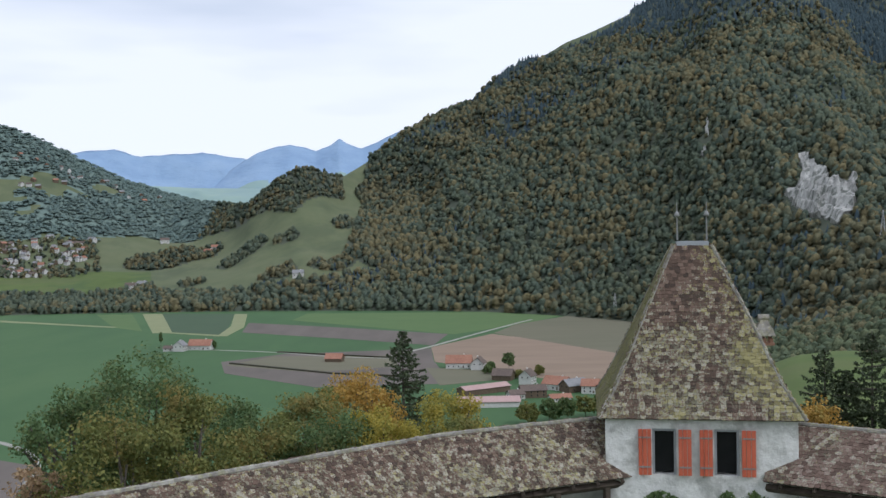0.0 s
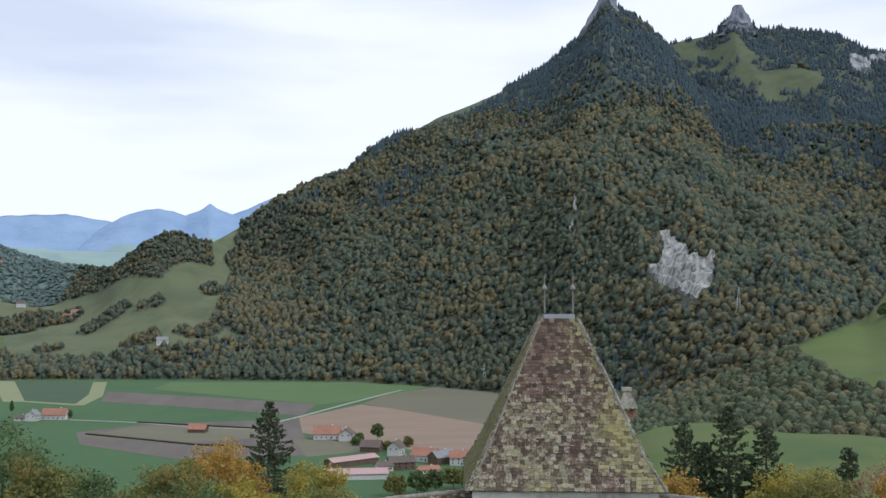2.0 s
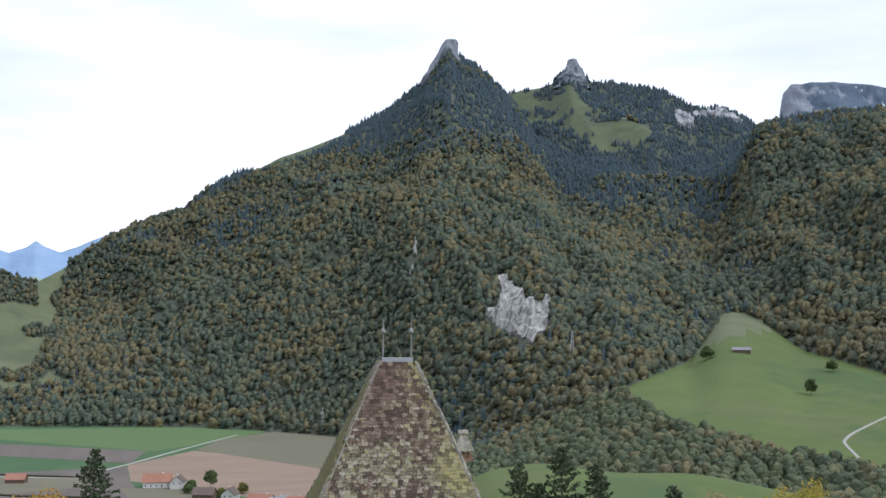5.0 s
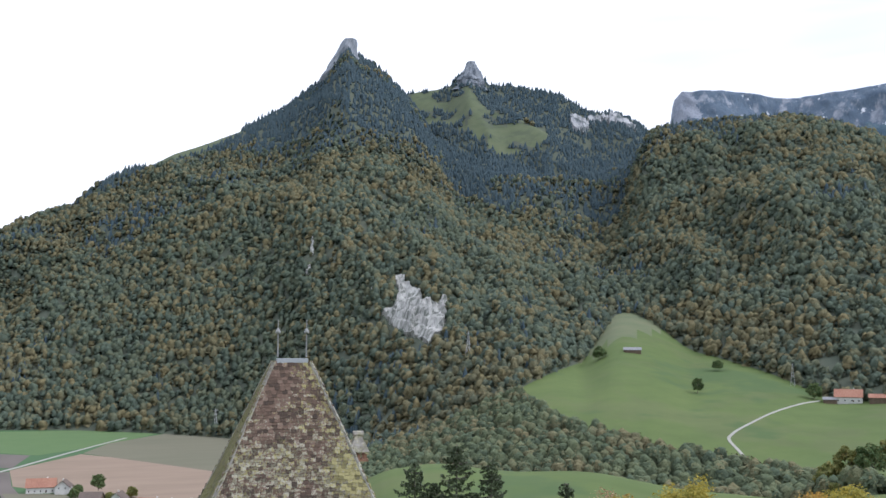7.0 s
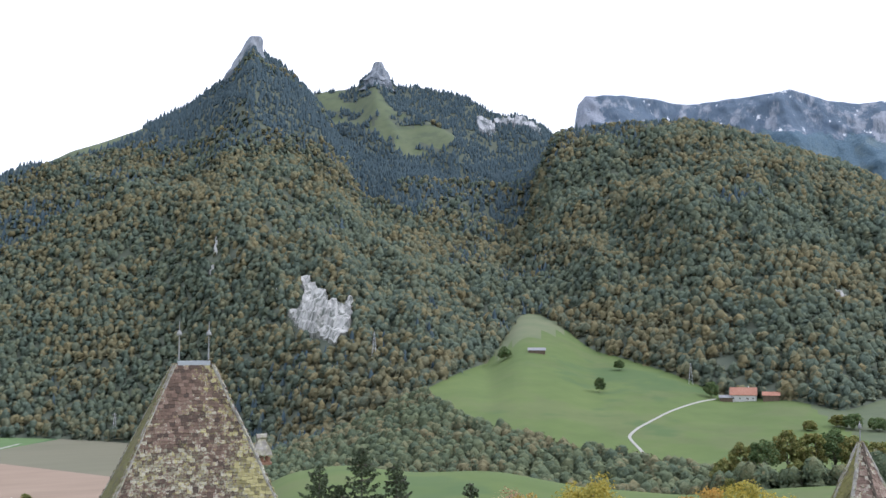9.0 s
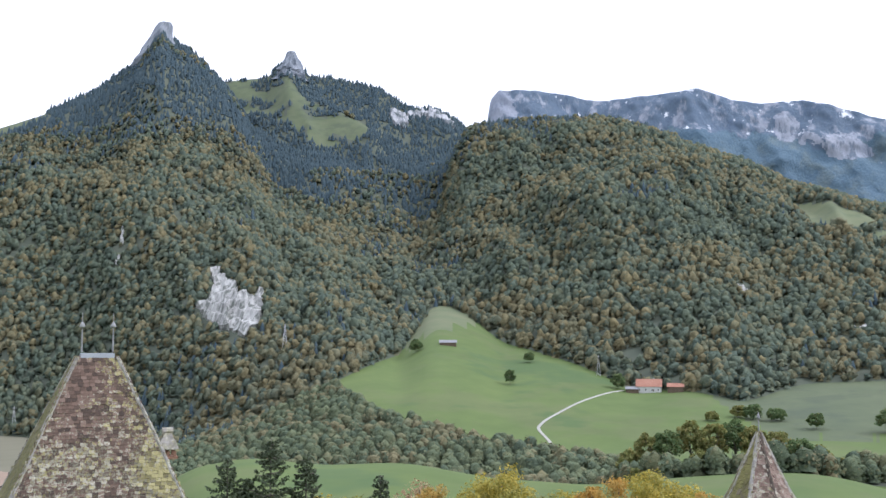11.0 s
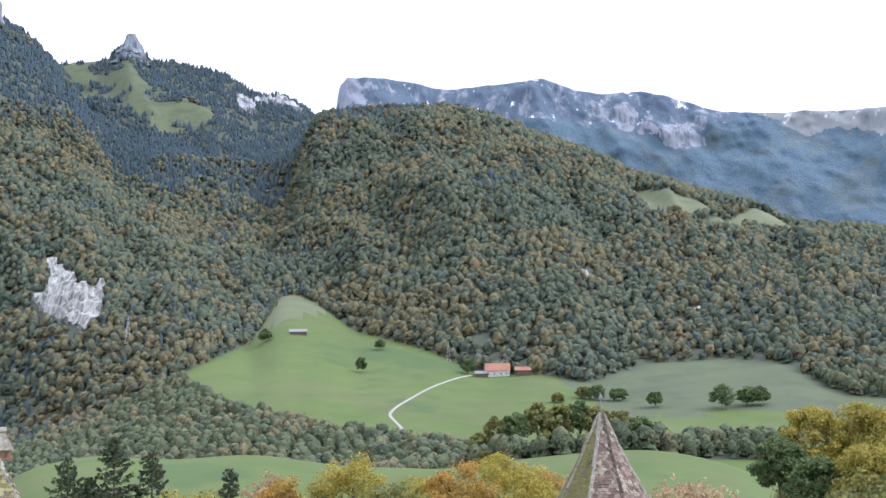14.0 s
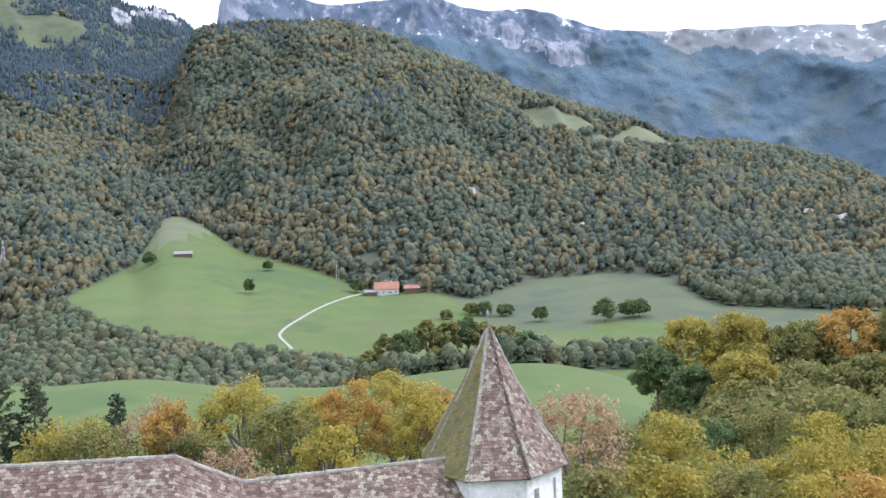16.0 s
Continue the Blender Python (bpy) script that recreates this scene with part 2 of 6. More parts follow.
# the square tower's roof: its place, the direction across its front, eaves, top and half width
TOWER_WEATHER = ((6.81, 26.4), (math.cos(radians(-10.7)), math.sin(radians(-10.7))), 125.5, 129.72, 2.27)
M_TILES = tile_material("lichened clay tiles", CLAY, False, 0.515, 0.59)
M_TILE_ONE = tile_material("lichened clay tile", CLAY, True, 0.515, 0.59)
M_TOWER_TILES = tile_material("weathered tower tiles", CLAY, False, 0.49, 0.565, TOWER_WEATHER)
M_TOWER_TILE_ONE = tile_material("weathered tower tile", CLAY, True, 0.49, 0.565, TOWER_WEATHER)
M_TILES_RED = tile_material("reddish clay tiles", CLAY_RED, False, 0.54, 0.63)
M_TILE_RED_ONE = tile_material("reddish clay tile", CLAY_RED, True, 0.54, 0.63)
M_MOSS = material("mossy clay tiles", [(0.085, 0.08, 0.036), (0.14, 0.13, 0.045), (0.19, 0.175, 0.065)], 6.0, random_share=0.15, patch=0.7, patch_colours=[(0.09, 0.072, 0.058), (0.15, 0.12, 0.1)], patch_at=0.56, patch_scale=3.5, bump=0.012, bump_scale=30)
M_MORTAR = material("weathered mortar and ridge tiles", [(0.13, 0.12, 0.105), (0.24, 0.225, 0.2), (0.38, 0.365, 0.33)], 9.0, bump=0.02, bump_scale=16, patch=0.7, patch_colours=LICHEN, patch_at=0.53, patch_scale=7.0)
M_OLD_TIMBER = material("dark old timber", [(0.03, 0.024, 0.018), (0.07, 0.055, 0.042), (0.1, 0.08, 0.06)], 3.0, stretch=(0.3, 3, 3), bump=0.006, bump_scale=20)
M_SHUTTER = material("faded red shutter paint", [(0.4, 0.085, 0.045), (0.5, 0.115, 0.06), (0.55, 0.15, 0.085)], 3.0, rough=0.6, stretch=(3, 3, 0.4))
M_FRAME = material("grey window frame", [(0.24, 0.25, 0.26), (0.34, 0.35, 0.36)], 3.0, rough=0.6)
M_ZINC = material("dull zinc sheet", [(0.300, 0.318, 0.342), (0.360, 0.378, 0.402)], 2.0, rough=0.5)
M_IRON = material("weathered dark iron", [(0.2, 0.2, 0.2), (0.28, 0.28, 0.27)], 8.0, rough=0.6, metal=0.2)
M_BRICK = material("brown chimney brick", [(0.2, 0.11, 0.075), (0.3, 0.18, 0.12)], 6.0, bump=0.01, bump_scale=25)
M_LATTICE = material("galvanised lattice steel", [(0.4, 0.41, 0.42), (0.5, 0.5, 0.5)], 1.0, rough=0.5)
# far ranges and far pasture: the haze is painted into their base colours
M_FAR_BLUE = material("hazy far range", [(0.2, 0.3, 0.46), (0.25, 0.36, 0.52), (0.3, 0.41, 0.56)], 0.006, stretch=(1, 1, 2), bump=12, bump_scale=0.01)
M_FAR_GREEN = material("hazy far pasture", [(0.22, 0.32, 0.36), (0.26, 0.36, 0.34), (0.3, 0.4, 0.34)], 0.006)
# massif: blue of the distance put into the wall's own colour
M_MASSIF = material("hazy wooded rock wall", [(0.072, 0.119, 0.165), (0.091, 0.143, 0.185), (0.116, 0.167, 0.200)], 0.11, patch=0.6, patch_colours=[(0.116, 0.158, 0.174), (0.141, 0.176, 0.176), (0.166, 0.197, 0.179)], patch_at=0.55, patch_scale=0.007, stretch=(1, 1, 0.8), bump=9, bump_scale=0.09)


# ---- small builders ----
def mesh_from(name, verts, faces, mats, index=None, smooth=False):
    me = bpy.data.meshes.new(name)
    verts = np.asarray(verts, dtype=np.float32).reshape(-1, 3)
    if isinstance(faces, np.ndarray):
        k = faces.shape[1]
        me.vertices.add(len(verts))
        me.vertices.foreach_set("co", verts.ravel())
        me.loops.add(faces.size)
        me.loops.foreach_set("vertex_index", faces.astype(np.int32).ravel())
        me.polygons.add(len(faces))
        me.polygons.foreach_set("loop_start", np.arange(0, faces.size, k, dtype=np.int32))
        me.polygons.foreach_set("loop_total", np.full(len(faces), k, dtype=np.int32))
        me.update(calc_edges=True)
    else:
        me.from_pydata(verts.tolist(), [], faces)
    for m in mats:
        me.materials.append(m)
    if index is not None:
        me.polygons.foreach_set("material_index", np.asarray(index, dtype=np.int32))
    me.polygons.foreach_set("use_smooth", np.full(len(me.polygons), smooth))
    me.update()
    return me


def bm_mesh(name, bm, mat, smooth=False):
    me = bpy.data.meshes.new(name)
    bmesh.ops.recalc_face_normals(bm, faces=bm.faces)
    bm.to_mesh(me)
    bm.free()
    me.materials.append(mat)
    if smooth:
        me.polygons.foreach_set("use_smooth", np.full(len(me.polygons), True))
    return me


def part(name, bm, mat, parent, label="", smooth=False):
    ob = new(name, bm_mesh(name, bm, mat, smooth) if isinstance(bm, bmesh.types.BMesh) else bm)
    if isinstance(bm, bpy.types.Mesh) and mat and not bm.materials:
        bm.materials.append(mat)
    ob.parent = parent
    return tagged(ob, label)


def thing(name, label, category, place=(0, 0, 0), turn=0.0, group="", kind=""):
    ob = new(name)
    ob.empty_display_size = 0.3
    ob.matrix_basis = pose(*place, 0, 0, turn)
    return tagged(ob, label, category, group, kind)


def add_box(bm, size, at=(0, 0, 0), turn=(0, 0, 0), bevel=0.0):
    made = bmesh.ops.create_cube(bm, size=1.0)["verts"]
    bmesh.ops.scale(bm, verts=made, vec=size)
    if bevel:
        edges = list({e for v in made for e in v.link_edges})
        bmesh.ops.bevel(bm, geom=edges, offset=bevel, segments=1, affect="EDGES")
        made = [v for v in bm.verts if v.is_valid and not v.tag]
    bmesh.ops.transform(bm, matrix=pose(*at, *turn), verts=made)
    for v in bm.verts:
        v.tag = True
    return made


def box(size, at=(0, 0, 0), turn=(0, 0, 0), bevel=0.0):
    bm = bmesh.new()
    add_box(bm, size, at, turn, bevel)
    return bm


def add_tube(bm, points, radii, sides=8):
    """A tapering tube along points."""
    rings = []
    for i, p in enumerate(points):
        p = Vector(p)
        a = Vector(points[max(0, i - 1)])
        c = Vector(points[min(len(points) - 1, i + 1)])
        q = (c - a).to_track_quat("Z", "Y")
        rings.append([bm.verts.new(p + q @ Vector((radii[i] * math.cos(2 * math.pi * k / sides), radii[i] * math.sin(2 * math.pi * k / sides), 0))) for k in range(sides)])
    for r, s in zip(rings, rings[1:]):
        for k in range(sides):
            bm.faces.new((r[k], r[(k + 1) % sides], s[(k + 1) % sides], s[k]))
    bm.faces.new(rings[0][::-1])
    bm.faces.new(rings[-1])
    return bm


def polar(bearing, dist):
    return (dist * math.sin(radians(bearing)), dist * math.cos(radians(bearing)))


# ---- the lie of the land, round the castle: bearing (degrees), distance, height in metres ----
def lift(rows):
    """Rows of bearing, distance and slope angle from the eye, as bearing, distance, height."""
    return [(a, d, EYE + d * math.tan(radians(e))) for a, d, e in rows]


# lines shaped to fit the camera's view, at assumed distances
YARD = [(-180, 31, 112), (180, 31, 112)]
BANK = [(-180, 60, 98), (-30, 60, 98), (20, 62, 98), (80, 62, 96), (180, 60, 98)]
DIP = [(-180, 260, 40), (-30, 230, 20), (5, 230, 20), (14, 260, 40), (20, 280, 66), (35, 280, 62), (48, 280, 60), (55, 275, 60), (58, 250, 78), (61, 235, 90), (64, 230, 93), (80, 230, 93), (180, 260, 40)]
KNOLL = [(-180, 480, 0), (11.5, 480, 0), (14.5, 480, 36), (18.6, 480, 70), (22.3, 480, 75.6), (26, 480, 71), (30.6, 480, 72.3), (35.3, 480, 64.9), (41, 480, 62), (46, 480, 67), (51, 480, 70.6), (53.7, 480, 69.2), (57, 480, 62), (60, 470, 45), (75, 470, 45), (110, 480, 0), (180, 480, 0)]
HOLLOW = [(-180, 640, 0), (12.5, 640, 0), (15.5, 620, 12), (19, 610, 32), (26, 600, 38), (45, 600, 40), (55, 610, 42), (75, 610, 40), (110, 640, 0), (180, 640, 0)]
LEA = [(-180, 1000, 0), (13, 1000, 0), (15.5, 900, 6), (19, 800, 24), (26, 780, 48), (30, 790, 58), (34, 780, 51), (40, 770, 46), (46, 770, 50), (54, 780, 51), (59, 780, 50), (75, 780, 45), (110, 1000, 0), (180, 1000, 0)]
FOOT = [(-180, 2000, 0), (-40, 2000, 0), (-23, 1920, 0), (-11, 1800, 0), (3, 1665, 0), (8, 1555, 0), (11, 1470, 0), (13, 1390, 0), (15.5, 1280, 10), (19, 1150, 22), (23, 1030, 48), (26.7, 1030, 86), (29, 1120, 104), (30.8, 1260, 111), (31.8, 1480, 172), (32.6, 1520, 181), (33.4, 1500, 174), (34.6, 1420, 154), (35.8, 1340, 124), (37.9, 1250, 114), (40.6, 1150, 97), (43, 1070, 78), (46.4, 1030, 78), (49, 990, 70), (52, 1120, 83), (56, 1130, 86), (59, 1100, 86), (62, 950, 62), (70, 900, 60), (110, 1500, 0), (180, 2000, 0)]
SLOPE = [(-180, 2500, 40), (-40, 2500, 80), (-23, 2420, 60), (-14, 2350, 62), (-11, 2080, 60), (-7, 2080, 105), (-3, 2150, 130), (1, 2200, 190), (6, 2250, 290), (12, 2250, 400), (17, 2150, 455), (20, 2000, 400), (23, 1700, 260), (26, 1400, 180), (29, 1480, 170), (32, 1720, 214), (34, 1850, 300), (37, 1800, 340), (42, 1700, 340), (46, 1600, 290), (50, 1500, 240), (55, 1550, 215), (60, 1550, 190), (66, 1350, 135), (71, 1300, 110), (110, 1900, 60), (180, 2500, 40)]
CREST = lift([(-180, 3300, 2), (-60, 3300, 7), (-40, 3300, 6.8), (-22.3, 3300, 5.8), (-20.7, 3300, 5.2), (-19.4, 3300, 4.6), (-18, 3300, 3.8), (-16, 3250, 2.9), (-14, 3200, 2.3), (-12.8, 3000, 1.9), (-11.9, 2900, 1.8), (-10.7, 2700, 1.6), (-9.8, 2480, 1.6), (-8.3, 2460, 2.95), (-6.9, 2460, 3.65), (-5.8, 2480, 3.4), (-4.8, 2560, 3.1), (-3.4, 2700, 3.9), (-2, 2750, 4.9), (-0.4, 2800, 6.0), (1.5, 2850, 6.75), (2.9, 2870, 7.3), (3.7, 2880, 8.2), (5.3, 2900, 9.25), (6.2, 2920, 9.35), (7.8, 2950, 10.2), (9.3, 2980, 10.73), (11.2, 3020, 11.5), (13.9, 3160, 13.0), (15.8, 3290, 14.55), (16.6, 3310, 15.86)]) + \
    lift([(17.2, 3320, 16.7), (17.85, 3310, 15.83), (18.65, 3280, 15.45), (19.6, 3200, 14.6), (20.3, 3120, 13.9), (21.7, 2900, 11.7), (22.7, 2600, 9.3), (23.8, 2250, 6.9), (26, 1950, 5.4), (29, 1850, 4.2), (31.5, 1950, 4.2), (32.6, 2200, 6.4), (33.4, 2420, 9.6), (34.1, 2480, 11.5), (35.7, 2450, 11.85), (37.9, 2420, 12.0), (41.6, 2380, 11.98), (43.9, 2350, 11.45), (46.8, 2300, 10.1), (49.3, 2250, 9.15), (51.6, 2200, 7.95), (55.2, 2150, 6.7), (58.2, 2120, 5.75), (60.1, 2080, 4.8), (63.1, 2000, 4.5), (66, 1900, 3.8), (68.8, 1800, 2.9), (70.6, 1750, 1.9), (80, 1800, 0.5), (110, 2600, 0.0), (180, 3300, 2.0)])
GAP = lift([(-180, 3600, 0), (-40, 3700, 3), (-22, 3700, 3), (-13, 3600, 1.2), (-8, 3300, 1.1), (-3, 3300, 2.0), (3, 3400, 5), (15, 3500, 11), (20, 3450, 11.6), (22, 3250, 10.4), (25.8, 2950, 9.6), (29, 2750, 8.2), (31.5, 2700, 8.0), (33.5, 2900, 9.6), (37, 2850, 9.5), (42, 2800, 8.5), (50, 2800, 5.5), (60, 2700, 2.5), (71, 2500, 0.5), (180, 3600, 0)])
BACK = lift([(-180, 4000, 0), (-40, 4000, 4), (-20, 4000, 3.0), (-13, 4000, 2.6), (-8, 4000, 2.5), (-3, 4000, 2.5), (8, 3900, 7), (16, 3800, 12), (20.8, 3700, 13.9), (22.9, 3700, 14.2), (23.65, 3700, 15.05), (24.1, 3700, 15.52), (24.5, 3700, 15.1), (25.2, 3690, 14.35), (26.7, 3680, 14.27), (29, 3650, 13.8), (30.8, 3600, 12.75), (32.2, 3600, 12.66), (33.2, 3600, 12.3), (34.1, 3600, 11.5), (36, 3600, 10.2), (42, 3600, 8), (60, 3600, 2), (71, 3500, 0), (180, 4000, 0)])
RIM = [(-180, 4900, 60), (-14, 4900, 200), (0, 4900, 200), (20, 4900, 500), (40, 4900, 400), (71, 4900, 150), (180, 4900, 60)]
LINES = [[(-180, 0.0, 112), (180, 0.0, 112)], YARD, BANK, DIP, KNOLL, HOLLOW, LEA, FOOT, SLOPE, CREST, GAP, BACK, RIM]
FOOT_I, CREST_I, GAP_I, BACK_I = 7, 9, 10, 11


def grain(x, y, seed=0):
    """Smooth noise on a unit lattice, -1 to 1."""
    xi, yi = np.floor(x), np.floor(y)
    fx, fy = x - xi, y - yi
    fx, fy = fx * fx * (3 - 2 * fx), fy * fy * (3 - 2 * fy)

    def h(a, b):
        v = np.sin(a * 127.1 + b * 311.7 + seed * 74.7) * 43758.5453
        return v - np.floor(v)
    return 2 * ((h(xi, yi) * (1 - fx) + h(xi + 1, yi) * fx) * (1 - fy) + (h(xi, yi + 1) * (1 - fx) + h(xi + 1, yi + 1) * fx) * fy) - 1


def fbm(x, y, size, octaves=4, seed=0):
    total, amp = 0.0, 1.0
    for k in range(octaves):
        total = total + amp * grain(x / size * 2 ** k + 17.3 * k, y / size * 2 ** k - 9.1 * k, seed + k)
        amp *= 0.5
    return total / 1.8


def knots(az):
    def soft(L, k, w):
        return sum(np.interp(az + o * w, [r[0] for r in L], [r[k] for r in L]) for o in (-1.0, -0.6, -0.2, 0.2, 0.6, 1.0)) / 6
    D = np.array([soft(L, 1, 0.12 if i >= 9 else 1.2 if i != 7 else 0.7) for i, L in enumerate(LINES)])
    Z = np.array([soft(L, 2, 0.12 if i >= 9 else 1.2 if i != 7 else 0.7) for i, L in enumerate(LINES)])
    return D, Z


def land(az, d):
    """Height of the ground and its stage (which two lines it lies between), for arrays of bearing and distance."""
    az, d = np.asarray(az, float), np.asarray(d, float)
    D, Z = knots(az)
    z, s = np.full(az.shape, Z[-1]) if Z[-1].shape == az.shape else Z[-1] + 0 * az, np.full(az.shape, float(len(LINES) - 1))
    for k in range(len(LINES) - 1):
        u = (d - D[k]) / np.maximum(1e-6, D[k + 1] - D[k])
        here = (u >= 0) & (u < 1)
        ease = u * u * (3 - 2 * u) if k in (2, 3, 4, 5) else u
        z = np.where(here, Z[k] + (Z[k + 1] - Z[k]) * ease, z)
        s = np.where(here, k + u, s)
    x, y = d * np.sin(np.radians(az)), d * np.cos(np.radians(az))
    hilly = np.clip((s - 7.0) * 1.5, 0, 1)
    near_crest = np.minimum(np.abs(s - CREST_I), np.abs(s - BACK_I))
    rough = hilly * np.clip(near_crest * 2.2, 0.06, 1)
    z = z + rough * np.clip(z / 400, 0.15, 1) * (60 * fbm(x, y, 420, 4, 3) + 56 * (1 - 2 * np.abs(fbm(az * 34 + 0.16 * d + 60 * fbm(x, y, 300, 2, 8), d * 0.22, 170, 3, 5))) - 20)
    z = z + np.clip((s - 3.0), 0, 1) * np.clip(z / 30, 0, 1) * 1.5 * fbm(x, y, 160, 2, 11) * (1 - hilly)
    return z, s


# outlines placed to fit the camera's view, then cast onto the land
CLIFF_OUTLINE = [(19.95, 1592), (20.3, 1600), (20.55, 1572), (20.8, 1530), (21.2, 1505), (21.35, 1480), (21.9, 1432), (22.2, 1425), (22.75, 1445), (22.85, 1380), (22.6, 1318), (21.95, 1314), (21.3, 1336), (20.84, 1352), (19.76, 1420), (19.3, 1466), (19.95, 1472), (20.15, 1522)]
CLEARING = [(51.3, 1905), (52.2, 1930), (53, 1890), (55.85, 1830), (58.1, 1985), (60.3, 2065), (60.5, 1815), (57.2, 1830), (55.2, 1750), (53.8, 1700), (52.3, 1780)]
OUTCROPS = [(18.76, 1548, 0.24, 22), (15.15, 1764, 0.14, 18), (15.36, 1838, 0.1, 34), (48.8, 1378, 0.5, 15), (54.8, 1290, 0.35, 9), (63.8, 1360, 0.4, 12), (68.4, 1400, 0.45, 14), (66.9, 1428, 0.3, 16)]
BACK_CRAGS = [(30.3, 3420, 0.5, 70), (31.2, 3500, 0.45, 40), (32.1, 3520, 0.8, 50), (33.1, 3480, 0.35, 60)]


def within(az, d, outline):
    """Whether places lie inside an outline of the plan."""
    odd = np.zeros(np.shape(az), bool)
    for (a0, d0), (a1, d1) in zip(outline, outline[1:] + outline[:1]):
        cross = ((d0 > d) != (d1 > d)) & (az < a0 + (a1 - a0) * (d - d0) / ((d1 - d0) or 1e-9))
        odd ^= cross
    return odd


def cliff_at(az, d, grow, rows=OUTCROPS + BACK_CRAGS):
    x, y = d * np.sin(np.radians(az)), d * np.cos(np.radians(az))
    wob = fbm(x, y, 26, 3, 91)
    hit = np.zeros(np.shape(az), bool)
    for ca, cd0, ra, rd in rows:
        hit |= ((az - ca) / ra) ** 2 + ((d - cd0) / rd) ** 2 < 1 + grow + 1.25 * wob
    return hit


def on_cliff(az, d):
    x, y = d * np.sin(np.radians(az)), d * np.cos(np.radians(az))
    return within(az + 0.14 * fbm(x, y, 24, 3, 92), d + 16 + 8 * fbm(x, y, 24, 3, 93), CLIFF_OUTLINE)


def wood_cover(az, d, z, s):
    """1 where wood stands, 0 where grass or rock is bare."""
    x, y = d * np.sin(np.radians(az)), d * np.cos(np.radians(az))
    wob = fbm(x, y, 140, 3, 21)
    w = (s > 7.0) & (s < 12)
    grass = np.zeros(az.shape, bool)
    # pastures between the river wood and the mountain, with clumps of trees left standing
    edge = np.interp(d, [1700, 1820, 1900, 2030, 2150, 2250, 2500, 2700, 3000], [2, -0.9, -2.4, -4.9, -4.2, -3.6, -4.0, -3.1, -3.1])
    open_land = (az < edge + 0.35 * wob) & (s > 7.36 + 0.1 * wob + 0.012 * np.clip(az + 14, 0, 9)) & (s < 9.4)
    for ca, cd0, ra, rd in ((-13.9, 2395, 2.5, 85), (-10.2, 2190, 1.4, 48), (-7.75, 2150, 0.7, 24), (-4.6, 2215, 0.7, 45), (-8.3, 1965, 1.2, 34), (-5.3, 1975, 1.4, 34), (-15.3, 2085, 0.5, 22), (-12.9, 2060, 0.7, 24)):
        open_land &= ((az - ca) / ra) ** 2 + ((d - cd0) / rd) ** 2 > 1 + 0.5 * wob
    open_land &= ~((az > -12.4) & (az < -4.7 + 0.3 * wob) & (d > np.interp(az, [-12, -9.8, -7.4, -4.9], [2570, 2390, 2255, 2400]) + 25 * wob))
    open_land &= ~((az < -12.2) & (d > 2600 + 60 * wob) & ((d < 2780 + 160 * wob) | (d > 3060 + 120 * wob) | (fbm(x, y, 220, 3, 37) > -0.02)))
    grass |= open_land
    # the bald shoulder under the summit ridge
    grass |= (az > 6.3) & (az < 11.3) & (s > 8.925 - 0.03 * np.sin((az - 6.3) * 0.62)) & (s < 9.3)
    grass |= (az < -1) & (s > 9.12)
    # the alp in the saddle behind
    top = np.interp(az, [20.5, 22.6, 23.3, 24.5, 25.0, 26.4, 28.4, 28.9], [3760, 3760, 3600, 3480, 3390, 3250, 3264, 3100])
    low = np.interp(az, [20.5, 22.0, 23.6, 25.8, 28.0, 28.9], [3560, 3400, 3230, 3040, 3090, 3110])
    grass |= (az > 20.3) & (az < 28.8) & (s > 10) & (d > low + 60 * wob) & (d < top + 50 * wob) & (fbm(x, y, 70, 3, 71) < 0.24)
    # the clearing on the long hill
    grass |= (within(az + 0.12 * wob, d + 14 * wob, CLEARING) | (within(az, d + 80, CLEARING) & (az > 55.6) & (az < 57.5)))
    # woods that come down to the hollow behind the knoll, and the belt along it
    hem = np.interp(az, [11, 26.3, 26.8, 28.3, 29.9, 32.4, 34.5, 39, 42, 43], [1600, 1040, 985, 880, 825, 785, 752, 720, 700, 640]) + 10 * wob
    w |= (az > 12.5) & (az < 43) & (s > 4.22) & (d < hem) & (d > np.interp(az, [12.5, 16, 43], [900, 560, 560]))
    w |= ((az - 48) / 6.2) ** 2 + ((d - 535) / 38) ** 2 < 1
    w |= (az > 54) & (az < 60) & (np.abs(d - 690) < 26 + 14 * wob)
    # pale cliffs
    grass |= cliff_at(az, d, 0.0) | on_cliff(az, d) | on_cliff(az, d + 16)
    w &= ~grass
    return w


# ground: one sheet from the yard to the horizon
az_fine = np.concatenate([np.arange(-180, -32, 4.0), np.arange(-32, 80, 0.16), np.arange(80, 180.1, 4.0)])
stages = np.concatenate([np.linspace(0, 2, 5)[:-1], np.linspace(2, 7, 51)[:-1], np.linspace(7, 9, 73)[:-1], np.linspace(9, 11, 41)[:-1], np.linspace(11, 12, 6)])
AZ, ST = np.meshgrid(az_fine, stages)
Dk, Zk = knots(az_fine)
lo_i = np.minimum(np.floor(stages).astype(int), len(LINES) - 2)
fr = stages - lo_i
DIST = Dk[lo_i] + (Dk[lo_i + 1] - Dk[lo_i]) * fr[:, None]
DIST[-1] -= 0.01
HT, SS = land(AZ, DIST)
gx, gy = DIST * np.sin(np.radians(AZ)), DIST * np.cos(np.radians(AZ))
ni, nj = AZ.shape
quad = np.arange((ni - 1) * (nj - 1))
qi, qj = quad // (nj - 1), quad % (nj - 1)
faces = np.stack([qi * nj + qj, (qi + 1) * nj + qj, (qi + 1) * nj + qj + 1, qi * nj + qj + 1], 1)[:, ::-1]
